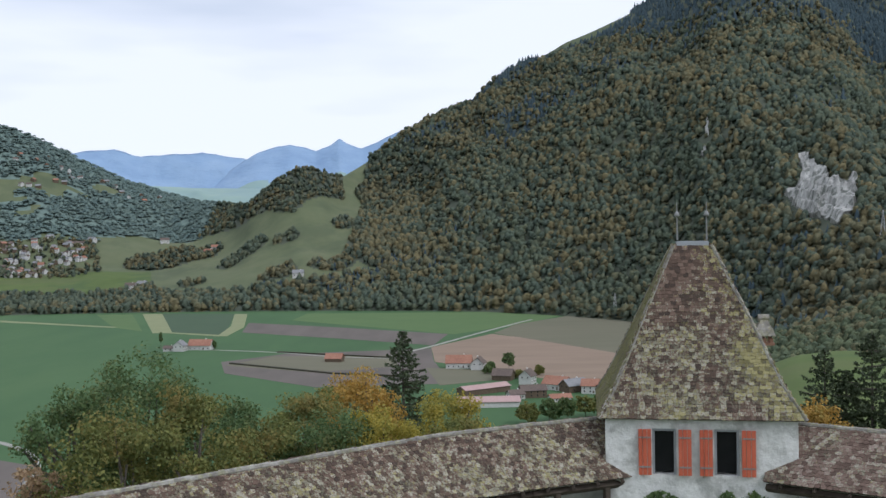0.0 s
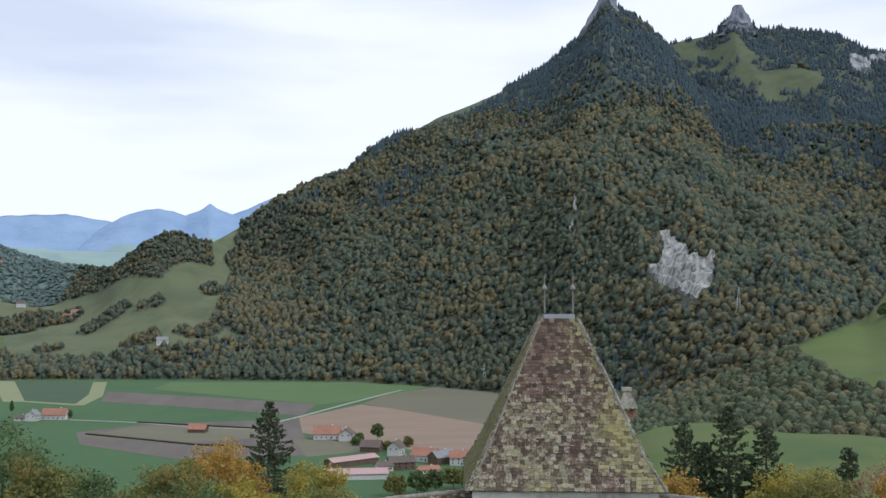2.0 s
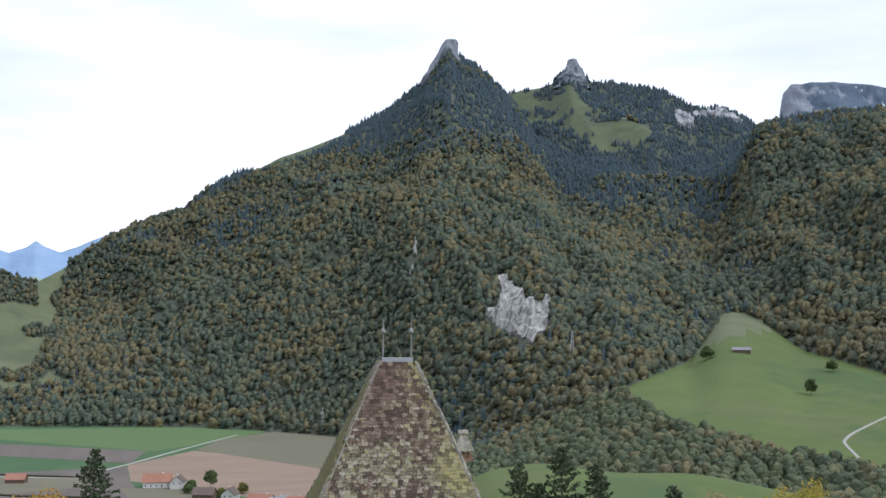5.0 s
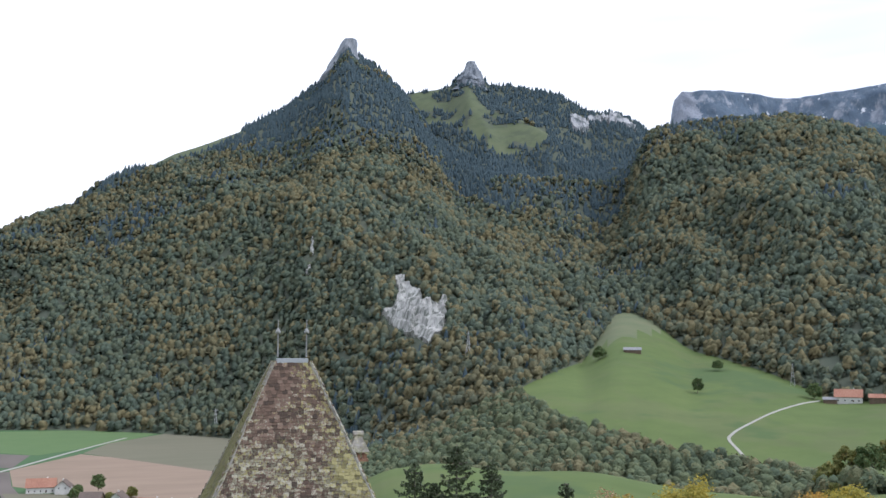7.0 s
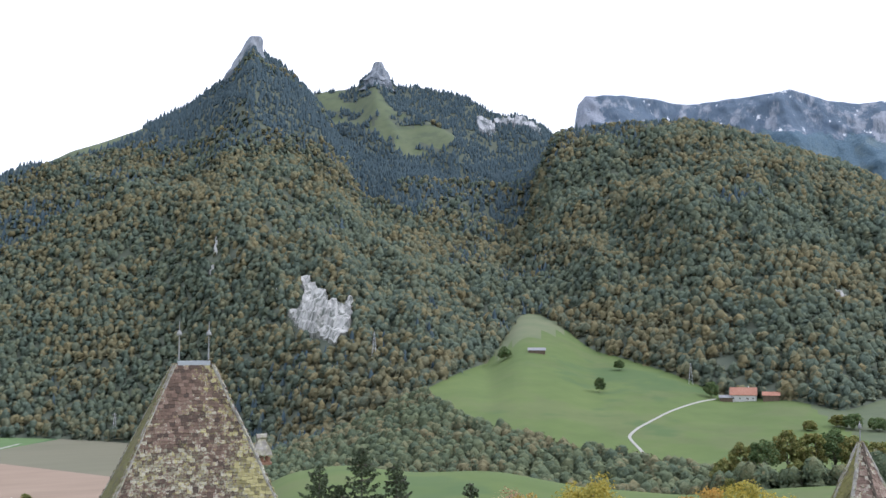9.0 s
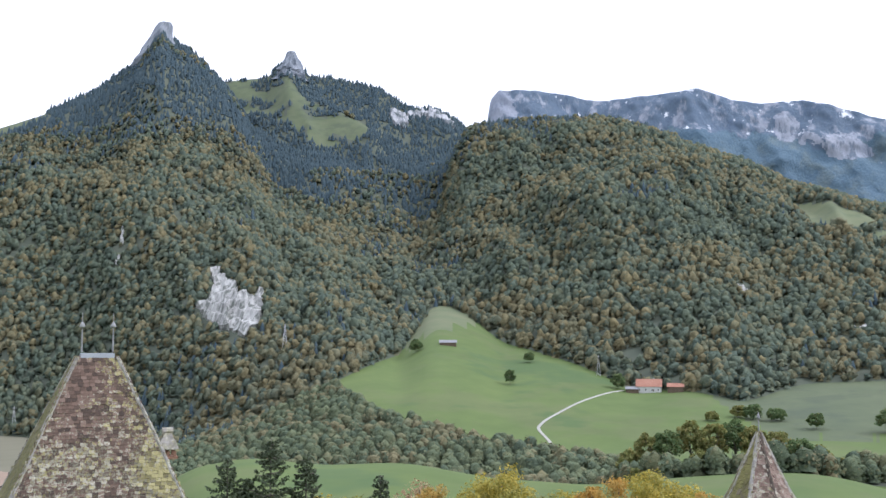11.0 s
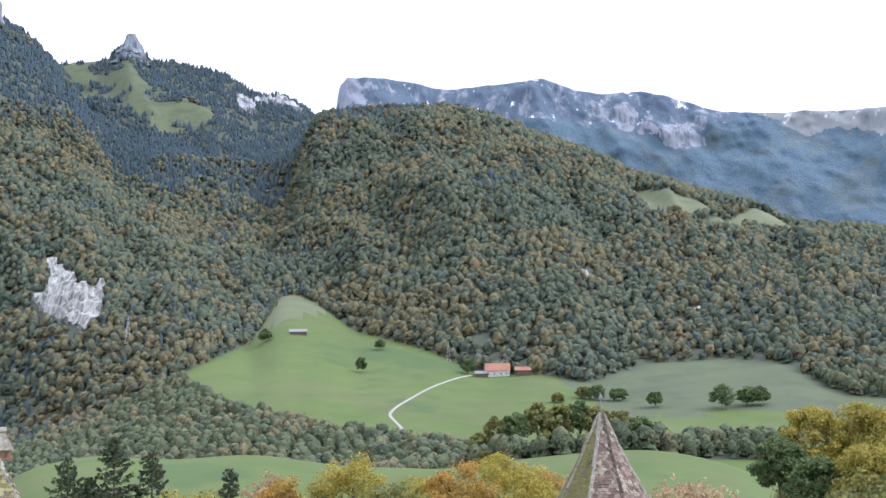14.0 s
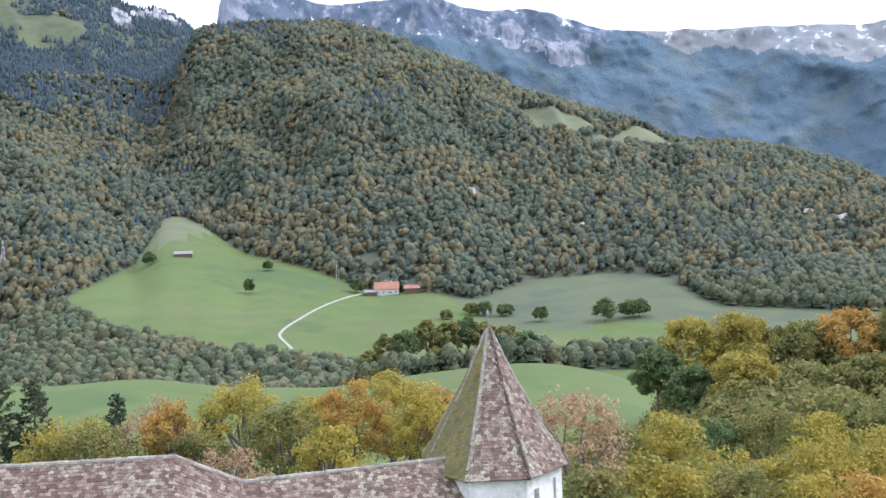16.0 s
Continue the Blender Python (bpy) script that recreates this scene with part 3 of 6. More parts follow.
caz = 0.5 * (AZ[:-1, :-1] + AZ[1:, 1:]).ravel()
cd = 0.5 * (DIST[:-1, :-1] + DIST[1:, 1:]).ravel()
cz, cs = land(caz, cd)
cw = wood_cover(caz, cd, cz, cs)
crag = ((caz > 15.8) & (caz < 17.75) & (cs > 8.9) & (cs < 9.3)) | ((caz > 23.6) & (caz < 24.9) & (cs > 10.88) & (cs < 11.3))
slot = np.where(cw, 1, np.where((cs > 7.05), 2, 0))
slot = np.where((slot == 2) & (cz > 420), 6, slot)
slot = np.where(on_cliff(caz, cd) | on_cliff(caz, cd + 30), 1, slot)
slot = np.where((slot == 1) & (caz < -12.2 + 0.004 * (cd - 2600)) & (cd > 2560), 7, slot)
slot = np.where(crag, 3, slot)
slot = np.where((cs < 7.0) & (cs > 4.2) & cw, 1, slot)
slot = np.where((cs > 6.72 + 0.05 * (caz - 32.5) ** 2) & (cs < 7.02) & (caz > 30.8) & (caz < 34.6), 2, slot)
slot = np.where((caz < -15) & (cs > 7.4) & (cs < 7.86) & ~cw, 0, slot)
slot = np.where((caz > 46.5) & (cs > 6.15 + 0.25 * np.clip(50.5 - caz, 0, 4)) & (cs < 7.2) & ~cw, 6, slot)
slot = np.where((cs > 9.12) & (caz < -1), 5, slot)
slot = np.where((cs < 7.3) & (cs > 3.0) & (caz < 13.5) & ~cw, 4, slot)
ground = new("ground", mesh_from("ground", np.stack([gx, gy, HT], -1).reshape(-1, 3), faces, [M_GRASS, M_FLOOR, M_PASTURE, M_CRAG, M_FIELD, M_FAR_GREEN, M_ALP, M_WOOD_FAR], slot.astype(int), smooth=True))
tagged(ground, "green valley floor rising to wooded mountain slopes and pastures", "ground", kind="structure")


# ---- woods: crowns too many to count ----
def dome_template(sides=6):
    v = [(0, 0, 1.0)]
    for r, h in ((0.64, 0.76), (1.0, 0.2), (0.9, -0.6)):
        v += [(r * math.cos(2 * math.pi * (k + (h * 3)) / sides), r * math.sin(2 * math.pi * (k + (h * 3)) / sides), h) for k in range(sides)]
    f = [(0, 1 + k, 1 + (k + 1) % sides) for k in range(sides)]
    for ring in (0, 1):
        a, b = 1 + ring * sides, 1 + (ring + 1) * sides
        for k in range(sides):
            f += [(a + k, b + k, b + (k + 1) % sides), (a + k, b + (k + 1) % sides, a + (k + 1) % sides)]
    return np.array(v), np.array(f)


def low_dome(sides=5):
    v, f = dome_template(sides)
    return v[:1 + 2 * sides], f[:3 * sides]


def cone_template(sides=6):
    v = [(0, 0, 2.6)]
    for r, h in ((0.4, 1.4), (0.62, 0.7), (0.9, -0.6)):
        v += [(r * math.cos(2 * math.pi * (k + h) / sides), r * math.sin(2 * math.pi * (k + h) / sides), h) for k in range(sides)]
    f = [(0, 1 + k, 1 + (k + 1) % sides) for k in range(sides)]
    for ring in range(2):
        a, b = 1 + ring * sides, 1 + (ring + 1) * sides
        for k in range(sides):
            f += [(a + k, b + k, b + (k + 1) % sides), (a + k, b + (k + 1) % sides, a + (k + 1) % sides)]
    return np.array(v), np.array(f)


def scatter(name, template, at, radius, tall, mat, rng, rough=0.3):
    """One mesh of crowns: the template, turned, scaled and roughened at each place."""
    tv, tf = template
    n = len(at)
    ang = rng.uniform(0, 2 * math.pi, n)
    c, s = np.cos(ang)[:, None], np.sin(ang)[:, None]
    jit = 1 + rng.uniform(-rough, rough, (n, len(tv)))
    X = tv[None, :, 0] * jit
    Y = tv[None, :, 1] * jit
    zj = tv[None, :, 2] * (1 + rng.uniform(-rough, rough, (n, len(tv))))
    P3 = np.stack([(X * c - Y * s) * radius[:, None], (X * s + Y * c) * radius[:, None], zj * tall[:, None]], -1) + at[:, None, :]
    F = (tf[None] + (np.arange(n) * len(tv))[:, None, None]).reshape(-1, 3)
    ob = new(name, mesh_from(name, P3.reshape(-1, 3), F, [mat], smooth=True))
    return ob


def leafy(name, at, radius, tall, mat, rng, leaves=90, leaf=1.5):
    """Nearer wood: each crown a cloud of leaf sprays round a heart of its own."""
    n = len(at)
    u = rng.normal(size=(n, leaves, 3))
    u /= np.linalg.norm(u, axis=2, keepdims=True)
    u[..., 2] = np.abs(u[..., 2]) * 1.15 - 0.3
    lump = 0.82 + 0.18 * np.sin(u[..., 0] * 5 + np.arange(n)[:, None]) * np.sin(u[..., 1] * 5 + 2 * np.arange(n)[:, None]) + rng.uniform(-0.12, 0.12, (n, leaves))
    c = u * lump[..., None] * np.stack([radius, radius, tall], -1)[:, None, :] + at[:, None, :]
    t1 = rng.normal(size=(n, leaves, 3))
    t1 /= np.linalg.norm(t1, axis=2, keepdims=True)
    t2 = np.cross(u + 0.7 * rng.normal(size=u.shape), t1)
    t2 /= np.maximum(1e-6, np.linalg.norm(t2, axis=2, keepdims=True))
    t1 = np.cross(t2, u)
    w = (leaf * rng.uniform(0.6, 1.3, (n, leaves)) * (radius / np.mean(radius))[:, None])[..., None]
    P4 = np.stack([c - t1 * w - t2 * w, c + t1 * w - t2 * w * 0.8, c + t1 * w * 0.9 + t2 * w, c - t1 * w * 0.8 + t2 * w], 2)
    V = P4.reshape(-1, 3)
    F = np.arange(len(V)).reshape(-1, 4)
    return new(name, mesh_from(name, V, F, [mat]))


rng = np.random.default_rng(7)


def sow(n, az_lo, az_hi, d_lo, d_hi):
    """n places spread evenly over a sector of the plan."""
    a = rng.uniform(az_lo, az_hi, n)
    d = np.sqrt(rng.uniform(d_lo ** 2, d_hi ** 2, n))
    return a, d


a, d = sow(190000, -31, 79, 880, 3760)
z, s = land(a, d)
stand = wood_cover(a, d, z, s)
town_trees = (a < -17.6) & (d > 2290) & (d < 2600) & (rng.uniform(0, 1, len(a)) < 0.42)
stand |= town_trees
hidden = ((s > 9.06) & ((a < 20.3) | (a > 35))) | ((s > 11.04)) | ((s > 9.1) & (a < -12))
stand &= ~hidden
stand &= d > 1000
bare = ((a > 15.8) & (a < 17.75) & (s > 8.9)) | ((a > 23.7) & (a < 24.8) & (s > 10.9))
stand &= ~bare
# thin the far side
stand &= rng.uniform(0, 1, len(a)) < np.clip(1.0 - (d - 1400) / 3800, 0.5, 1)
a, d, z, s = a[stand], d[stand], z[stand], s[stand]
x, y = d * np.sin(np.radians(a)), d * np.cos(np.radians(a))
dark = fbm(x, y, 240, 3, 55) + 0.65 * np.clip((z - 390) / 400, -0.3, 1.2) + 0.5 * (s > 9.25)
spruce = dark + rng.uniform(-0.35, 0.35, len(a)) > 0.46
size = rng.uniform(0.62, 1.35, len(a)) * np.interp(d, [900, 1500, 3500], [4.9, 5.7, 7.6])
size = np.where((a < -4) & (d > 1950), size * 0.78, size)
at = np.stack([x, y, z], -1)
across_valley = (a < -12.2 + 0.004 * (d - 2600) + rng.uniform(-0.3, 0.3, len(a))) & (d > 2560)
spruce &= ~across_valley
lw = ~spruce & ~across_valley


def raised(where, share):
    """Places of the chosen crowns, lifted off the ground by a share of their size."""
    return at[where] + np.stack([0 * size[where], 0 * size[where], size[where] * share], -1)


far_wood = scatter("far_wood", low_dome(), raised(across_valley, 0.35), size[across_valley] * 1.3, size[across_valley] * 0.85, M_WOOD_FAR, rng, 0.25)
tagged(far_wood, "wood on the hill across the valley, paled by painted haze", "forest", kind="stuff")
tallness = size * rng.uniform(1.0, 1.55, len(a))
near_side = lw & (d < 2300)
wood = scatter("broadleaf_wood", dome_template(6), raised(near_side, 0.7), size[near_side] * 0.96, tallness[near_side], M_WOOD, rng, 0.36)
tagged(wood, "dense mixed wood in early autumn green and ochre", "forest", kind="stuff")
lower = near_side & (d < 1600)
foliage = leafy("wood_foliage", raised(lower, 0.7), size[lower], tallness[lower] * 1.02, M_WOOD, rng, 13, 1.15)
tagged(foliage, "loose foliage of the wood above the meadow", "forest", kind="stuff")
high_side = lw & (d >= 2300)
upper = scatter("upper_wood", dome_template(5), raised(high_side, 0.6), size[high_side], tallness[high_side] * 0.95, M_WOOD, rng, 0.34)
tagged(upper, "rounded canopies of the wood on the upper slopes", "forest", kind="stuff")
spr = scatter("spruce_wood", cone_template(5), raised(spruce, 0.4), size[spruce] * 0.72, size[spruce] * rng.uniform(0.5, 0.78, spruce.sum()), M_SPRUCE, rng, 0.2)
tagged(spr, "dark spruce wood on the upper slopes", "forest", kind="stuff")


# woods that come down to the hollow behind the knoll
a, d = sow(34000, 12, 79, 500, 1150)
z, s = land(a, d)
near_wood = wood_cover(a, d, z, s) & (d <= 1000 + 0 * a)
a, d, z = a[near_wood], d[near_wood], z[near_wood]
keep = []
cells = set()
for i in range(len(a)):
    px, py = d[i] * math.sin(radians(a[i])), d[i] * math.cos(radians(a[i]))
    key = (int(px // 8.5), int(py // 8.5))
    if key not in cells:
        cells.add(key)
        keep.append((px, py, z[i]))
at = np.array(keep)
rad = rng.uniform(4.6, 7.4, len(at))
tallness = rad * rng.uniform(1.15, 1.6, len(at))
hearts = scatter("wood_heart", dome_template(), at + np.stack([0 * rad, 0 * rad, rad * 0.9], -1), rad * 0.8, tallness * 0.84, M_BELT, rng, 0.16)
tagged(hearts, "shaded inner foliage of the lower woods", "forest", kind="stuff")
belt = leafy("lower_wood", at + np.stack([0 * rad, 0 * rad, rad * 0.9], -1), rad, tallness * 1.0, M_BELT, rng, 88, 0.72)
tagged(belt, "broadleaf wood behind the green knoll, turning ochre", "forest", kind="stuff")


# ---- pale cliffs and crags in the woods: rugged faces standing out of the slope ----
def rock_face(name, label, extent, inside, mat, step, terrace):
    """Rock over a stretch of the plan: the slope broken into ragged upright steps."""
    a0, a1, d0, d1 = extent
    aa = np.linspace(a0, a1, int((a1 - a0) * radians(1) * d0 / step) + 2)
    dd = np.linspace(d0, d1, int((d1 - d0) / step) + 2)
    A, D = np.meshgrid(aa, dd)
    Z, S = land(A, D)
    X, Y = D * np.sin(np.radians(A)), D * np.cos(np.radians(A))
    hit = inside(A, D)
    side = A * radians(1) * d0
    q = Z / terrace + 0.9 * fbm(side, Z * 0.3, 30, 3, 4) + 0.5 * fbm(side, Z * 0.2, 9, 2, 14)
    f = q - np.floor(q)
    rise = np.clip(f / 0.3, 0, 1) - f
    flute = np.abs(fbm(side, Z * 0.12, 14, 3, 5))
    out = np.where(hit, 2.0 + 0.16 * terrace * flute * 4, -6)
    back = D - out
    X, Y = back * np.sin(np.radians(A)), back * np.cos(np.radians(A))
    V = np.stack([X, Y, Z + np.where(hit, terrace * 0.9 * rise + 0.8, -4)], -1)
    full = hit[:-1, :-1] | hit[1:, :-1] | hit[:-1, 1:] | hit[1:, 1:]
    nj = A.shape[1]
    ii, jj = np.nonzero(full)
    F = np.stack([ii * nj + jj, ii * nj + jj + 1, (ii + 1) * nj + jj + 1, (ii + 1) * nj + jj], 1)
    used, inv = np.unique(F, return_inverse=True)
    ob = new(name, mesh_from(name, V.reshape(-1, 3)[used], inv.reshape(-1, 4), [mat]))
    return tagged(ob, label, "cliff", kind="structure")


def extent_of(rows):
    return (min(r[0] - 2 * r[2] for r in rows), max(r[0] + 2 * r[2] for r in rows), min(r[1] - 2 * r[3] for r in rows), max(r[1] + 2 * r[3] for r in rows))


rock_face("cliff", "pale limestone cliff breaking out of the wooded slope", (19.0, 23.2, 1270, 1610), on_cliff, M_ROCK, 2.2, 15.0)
for rows in (OUTCROPS[0:1], OUTCROPS[1:3], OUTCROPS[3:4], OUTCROPS[4:5], OUTCROPS[5:6], OUTCROPS[6:8]):
    rock_face("rock_outcrop", "small pale limestone outcrop among trees", extent_of(rows), lambda a, d: cliff_at(a, d, 0.15, rows), M_ROCK, 2.5, 9.0)
rock_face("crag", "broken grey limestone crags under the back ridge", extent_of(BACK_CRAGS), lambda a, d: cliff_at(a, d, 0.15, BACK_CRAGS), M_CRAG_PALE, 5.0, 26.0)


# ---- far ranges ----
def range_mesh(name, label, crest, d_crest, d_base, e_base, mats, rows=34, step=0.12, rough=30.0, pick=None, seed=3):
    aa = np.arange(crest[0][0], crest[-1][0] + step / 2, step)
    top = np.interp(aa, [c[0] for c in crest], [c[1] for c in crest])
    v = np.linspace(0, 1, rows)
    A, Vv = np.meshgrid(aa, v)
    D = d_base + (d_crest - d_base) * Vv
    zb, zt = EYE + d_base * math.tan(radians(e_base)), EYE + d_crest * np.tan(np.radians(top))
    Z = zb + (zt - zb)[None, :] * Vv ** 0.85
    X, Y = D * np.sin(np.radians(A)), D * np.cos(np.radians(A))
    gul = fbm(X + Z * 0.4, Y, 260, 4, seed)
    D = D + rough * 4 * gul * (Vv > 0)
    Z = Z + rough * (1 - Vv) * Vv * 3 * fbm(X, Y + Z, 160, 4, seed + 4) + 7 * fbm(X, Y, 60, 2, seed + 9) * (Vv > 0.98)
    X, Y = D * np.sin(np.radians(A)), D * np.cos(np.radians(A))
    P3 = np.stack([X, Y, Z], -1)
    nr, nc = A.shape
    back = P3[-1].copy()
    back[:, 2] -= 500
    back[:, :2] *= 1.04
    P3 = np.concatenate([P3, back[None]], 0)
    q = np.arange(nr * (nc - 1))
    i, j = q // (nc - 1), q % (nc - 1)
    F = np.stack([i * nc + j, i * nc + j + 1, (i + 1) * nc + j + 1, (i + 1) * nc + j], 1)
    idx = np.zeros(len(F), int)
    if pick is not None:
        ca, cv = A[:, :-1].ravel() + step / 2, Vv[:, :-1].ravel()
        cx, cy, cz = X[:, :-1].ravel(), Y[:, :-1].ravel(), Z[:, :-1].ravel()
        idx = pick(ca, cv, cx, cy, cz)
    ob = new(name, mesh_from(name, P3.reshape(-1, 3), F, mats, idx, smooth=True))
    return tagged(ob, label, "mountain range", kind="structure")


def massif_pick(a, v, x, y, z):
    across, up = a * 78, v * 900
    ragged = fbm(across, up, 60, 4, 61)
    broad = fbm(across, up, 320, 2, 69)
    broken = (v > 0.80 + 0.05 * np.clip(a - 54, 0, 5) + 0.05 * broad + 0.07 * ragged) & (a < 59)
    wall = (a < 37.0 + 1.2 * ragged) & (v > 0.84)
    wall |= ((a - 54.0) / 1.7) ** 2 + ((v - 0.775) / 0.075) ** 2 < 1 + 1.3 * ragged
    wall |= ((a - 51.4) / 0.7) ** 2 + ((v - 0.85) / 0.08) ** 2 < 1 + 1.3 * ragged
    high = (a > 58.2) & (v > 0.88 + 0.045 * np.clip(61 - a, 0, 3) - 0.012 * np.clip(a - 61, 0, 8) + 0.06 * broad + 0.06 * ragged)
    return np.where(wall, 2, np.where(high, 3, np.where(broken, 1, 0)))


# rock, snow and pasture of the massif, each coloured with the same blue haze
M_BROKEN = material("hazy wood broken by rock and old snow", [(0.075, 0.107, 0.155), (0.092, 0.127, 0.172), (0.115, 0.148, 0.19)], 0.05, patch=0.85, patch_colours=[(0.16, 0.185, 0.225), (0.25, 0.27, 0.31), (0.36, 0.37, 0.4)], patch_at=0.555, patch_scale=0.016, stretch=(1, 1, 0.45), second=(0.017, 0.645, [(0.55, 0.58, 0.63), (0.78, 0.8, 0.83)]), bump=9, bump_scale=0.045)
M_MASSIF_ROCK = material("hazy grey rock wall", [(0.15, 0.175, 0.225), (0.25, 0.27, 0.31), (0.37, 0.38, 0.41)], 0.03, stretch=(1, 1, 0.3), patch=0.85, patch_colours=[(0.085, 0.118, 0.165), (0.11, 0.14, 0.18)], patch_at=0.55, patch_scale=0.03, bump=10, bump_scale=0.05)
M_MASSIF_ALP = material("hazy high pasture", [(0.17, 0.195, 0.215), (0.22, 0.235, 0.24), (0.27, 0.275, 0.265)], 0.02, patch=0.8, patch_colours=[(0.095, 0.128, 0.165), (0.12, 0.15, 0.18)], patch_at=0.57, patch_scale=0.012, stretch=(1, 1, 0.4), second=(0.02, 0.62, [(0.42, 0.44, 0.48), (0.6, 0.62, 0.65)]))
MASSIF = [(34.6, 8.0), (35.2, 11.6), (35.45, 13.1), (35.9, 13.55), (37.7, 13.45), (40.2, 13.2), (42.1, 13.1), (45, 13.15), (46.85, 13.3), (48.7, 12.65), (50.2, 12.4), (52.3, 12.47), (54.6, 11.65), (56.6, 10.95), (58.9, 10.8), (63.4, 10.66), (66.8, 10.45), (70.9, 10.35), (80, 10.0), (95, 7.0)]
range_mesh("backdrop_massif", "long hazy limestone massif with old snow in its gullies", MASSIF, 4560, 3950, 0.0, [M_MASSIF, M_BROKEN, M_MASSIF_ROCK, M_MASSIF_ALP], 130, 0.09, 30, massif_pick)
BLUE_A = [(-34, 3.0), (-22, 4.0), (-18.3, 4.56), (-16.8, 4.66), (-15.4, 4.31), (-12.2, 4.47), (-10.1, 4.2), (-8, 3.6), (-3, 3.0)]
BLUE_B = [(-14.5, 1.4), (-12.5, 2.2), (-10.1, 4.05), (-9.4, 4.5), (-8.5, 4.77), (-7.5, 4.98), (-6.8, 4.8), (-6.1, 4.57), (-5.3, 4.9), (-4.8, 5.28), (-4.4, 5.0), (-3.6, 4.74), (-2.8, 5.0), (-2, 5.4), (-1.2, 5.77), (3, 6.2)]
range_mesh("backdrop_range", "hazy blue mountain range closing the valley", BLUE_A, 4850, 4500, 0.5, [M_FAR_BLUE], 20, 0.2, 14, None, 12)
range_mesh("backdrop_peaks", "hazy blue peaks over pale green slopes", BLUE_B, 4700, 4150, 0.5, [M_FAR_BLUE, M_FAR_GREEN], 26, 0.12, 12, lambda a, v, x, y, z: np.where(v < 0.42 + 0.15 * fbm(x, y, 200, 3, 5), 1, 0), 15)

# the two bare summits
def summit(bearing, dist, foot_e, top_e, half, lean_m, label, seed, sharp=0.8):
    """A rock tooth whose top leans lean_m metres to one side of its foot."""
    bm = bmesh.new()
    bx, by = polar(bearing, dist)
    side = Vector((math.cos(radians(bearing)), -math.sin(radians(bearing))))
    zb, zt = EYE + dist * math.tan(radians(foot_e)), EYE + dist * math.tan(radians(top_e))
    rings, around = 16, 30
    prev = None
    for k in range(rings):
        f = k / (rings - 1)
        ring = []
        for j in range(around):
            t = 2 * math.pi * j / around
            c, w = math.cos(t), math.sin(t)
            r = half * (1 - sharp * f ** 0.95) * (1 + 0.3 * noise.noise(Vector((c * 1.5 + seed, w * 1.5, f * 3))) + 0.3 * noise.noise(Vector((c * 4 + seed, w * 4, f * 7))))
            shift = side * lean_m * f ** 1.2
            ring.append(bm.verts.new((bx + r * c + shift.x, by + r * w + shift.y, zb + (zt - zb) * f + 9 * (1 - f) * noise.noise(Vector((j * 1.3, f * 9, seed))))))
        if prev:
            for j in range(around):
                bm.faces.new((prev[j], prev[(j + 1) % around], ring[(j + 1) % around], ring[j]))
        prev = ring
    bm.faces.new(prev)
    ob = new("summit_rock", bm_mesh("summit_rock", bm, M_CRAG))
    return tagged(ob, label, "rock", kind="structure")


summit(16.55, 3215, 13.4, 16.75, 88, 44, "bare grey rock tooth on the wooded summit", 2.0)
summit(24.15, 3620, 14.0, 15.62, 66, 4, "small bare rock top above the saddle", 9.0)


# ---- fields on the valley floor ----
def field(name, label, corners, mat, lift_z):
    bm = bmesh.new()
    top = [bm.verts.new((x, y, lift_z)) for x, y in corners]
    low = [bm.verts.new((x, y, -0.5)) for x, y in corners]
    bm.faces.new(top)
    for i in range(len(corners)):
        j = (i + 1) % len(corners)
        bm.faces.new((top[i], low[i], low[j], top[j]))
    return tagged(new(name, bm_mesh(name, bm, mat)), label, "field", kind="structure")


field("field_1", "dark green crop between pale mown strips", [(-450, 1740), (-322, 1707), (-268, 1345), (-350, 1390)], M_FIELD_DARK, 0.10)
field("field_2", "pale mown strip of grass", [(-485, 1746), (-450, 1740), (-346, 1389), (-374, 1393)], M_FIELD_PALE, 0.12)
field("field_3", "pale mown strip of grass", [(-322, 1707), (-300, 1703), (-262, 1456), (-262, 1332), (-275, 1336), (-285, 1480)], M_FIELD_PALE, 0.12)
field("field_4", "pale mown strip of grass", [(-352, 1402), (-350, 1388), (-272, 1332), (-268, 1346)], M_FIELD_PALE, 0.14)
field("field_5", "fresh green ley by the river wood", [(-560, 1740), (-500, 1740), (-395, 1420), (-455, 1490)], M_FIELD_LIME, 0.10)
field("field_6", "pale mown strip of grass", [(-690, 1660), (-690, 1635), (-455, 1488), (-452, 1500)], M_FIELD_PALE, 0.12)
field("field_7", "grey-brown ploughed strip", [(-268, 1530), (-125, 1428), (24, 1308), (4, 1180), (-98, 1265), (-251, 1380)], M_EARTH_GREY, 0.10)
field("field_8", "fresh green ley by the river wood", [(-200, 1690), (128, 1651), (200, 1560), (128, 1424), (32, 1304), (-208, 1560)], M_FIELD_LIME, 0.08)
field("field_9", "olive stubble field", [(120, 1424), (215, 1560), (300, 1450), (292, 1200), (275, 1040), (230, 1000), (182, 1105), (82, 1309)], M_EARTH_OLIVE, 0.12)
field("field_10", "pinkish bare earth field", [(79, 1300), (196, 1122), (235, 1010), (215, 880), (99, 900), (5, 1030), (2, 1161)], M_EARTH_PINK, 0.11)
field("field_11", "brown stubble and earth strips", [(-215, 1060), (-160, 1120), (2, 1150), (4, 1035), (20, 880), (-97, 872), (-194, 972)], M_EARTH_GREY, 0.09)
field("field_12", "olive stubble strip", [(-206, 1030), (-168, 1100), (-40, 1090), (-30, 1000), (-110, 968)], M_EARTH_OLIVE, 0.12)
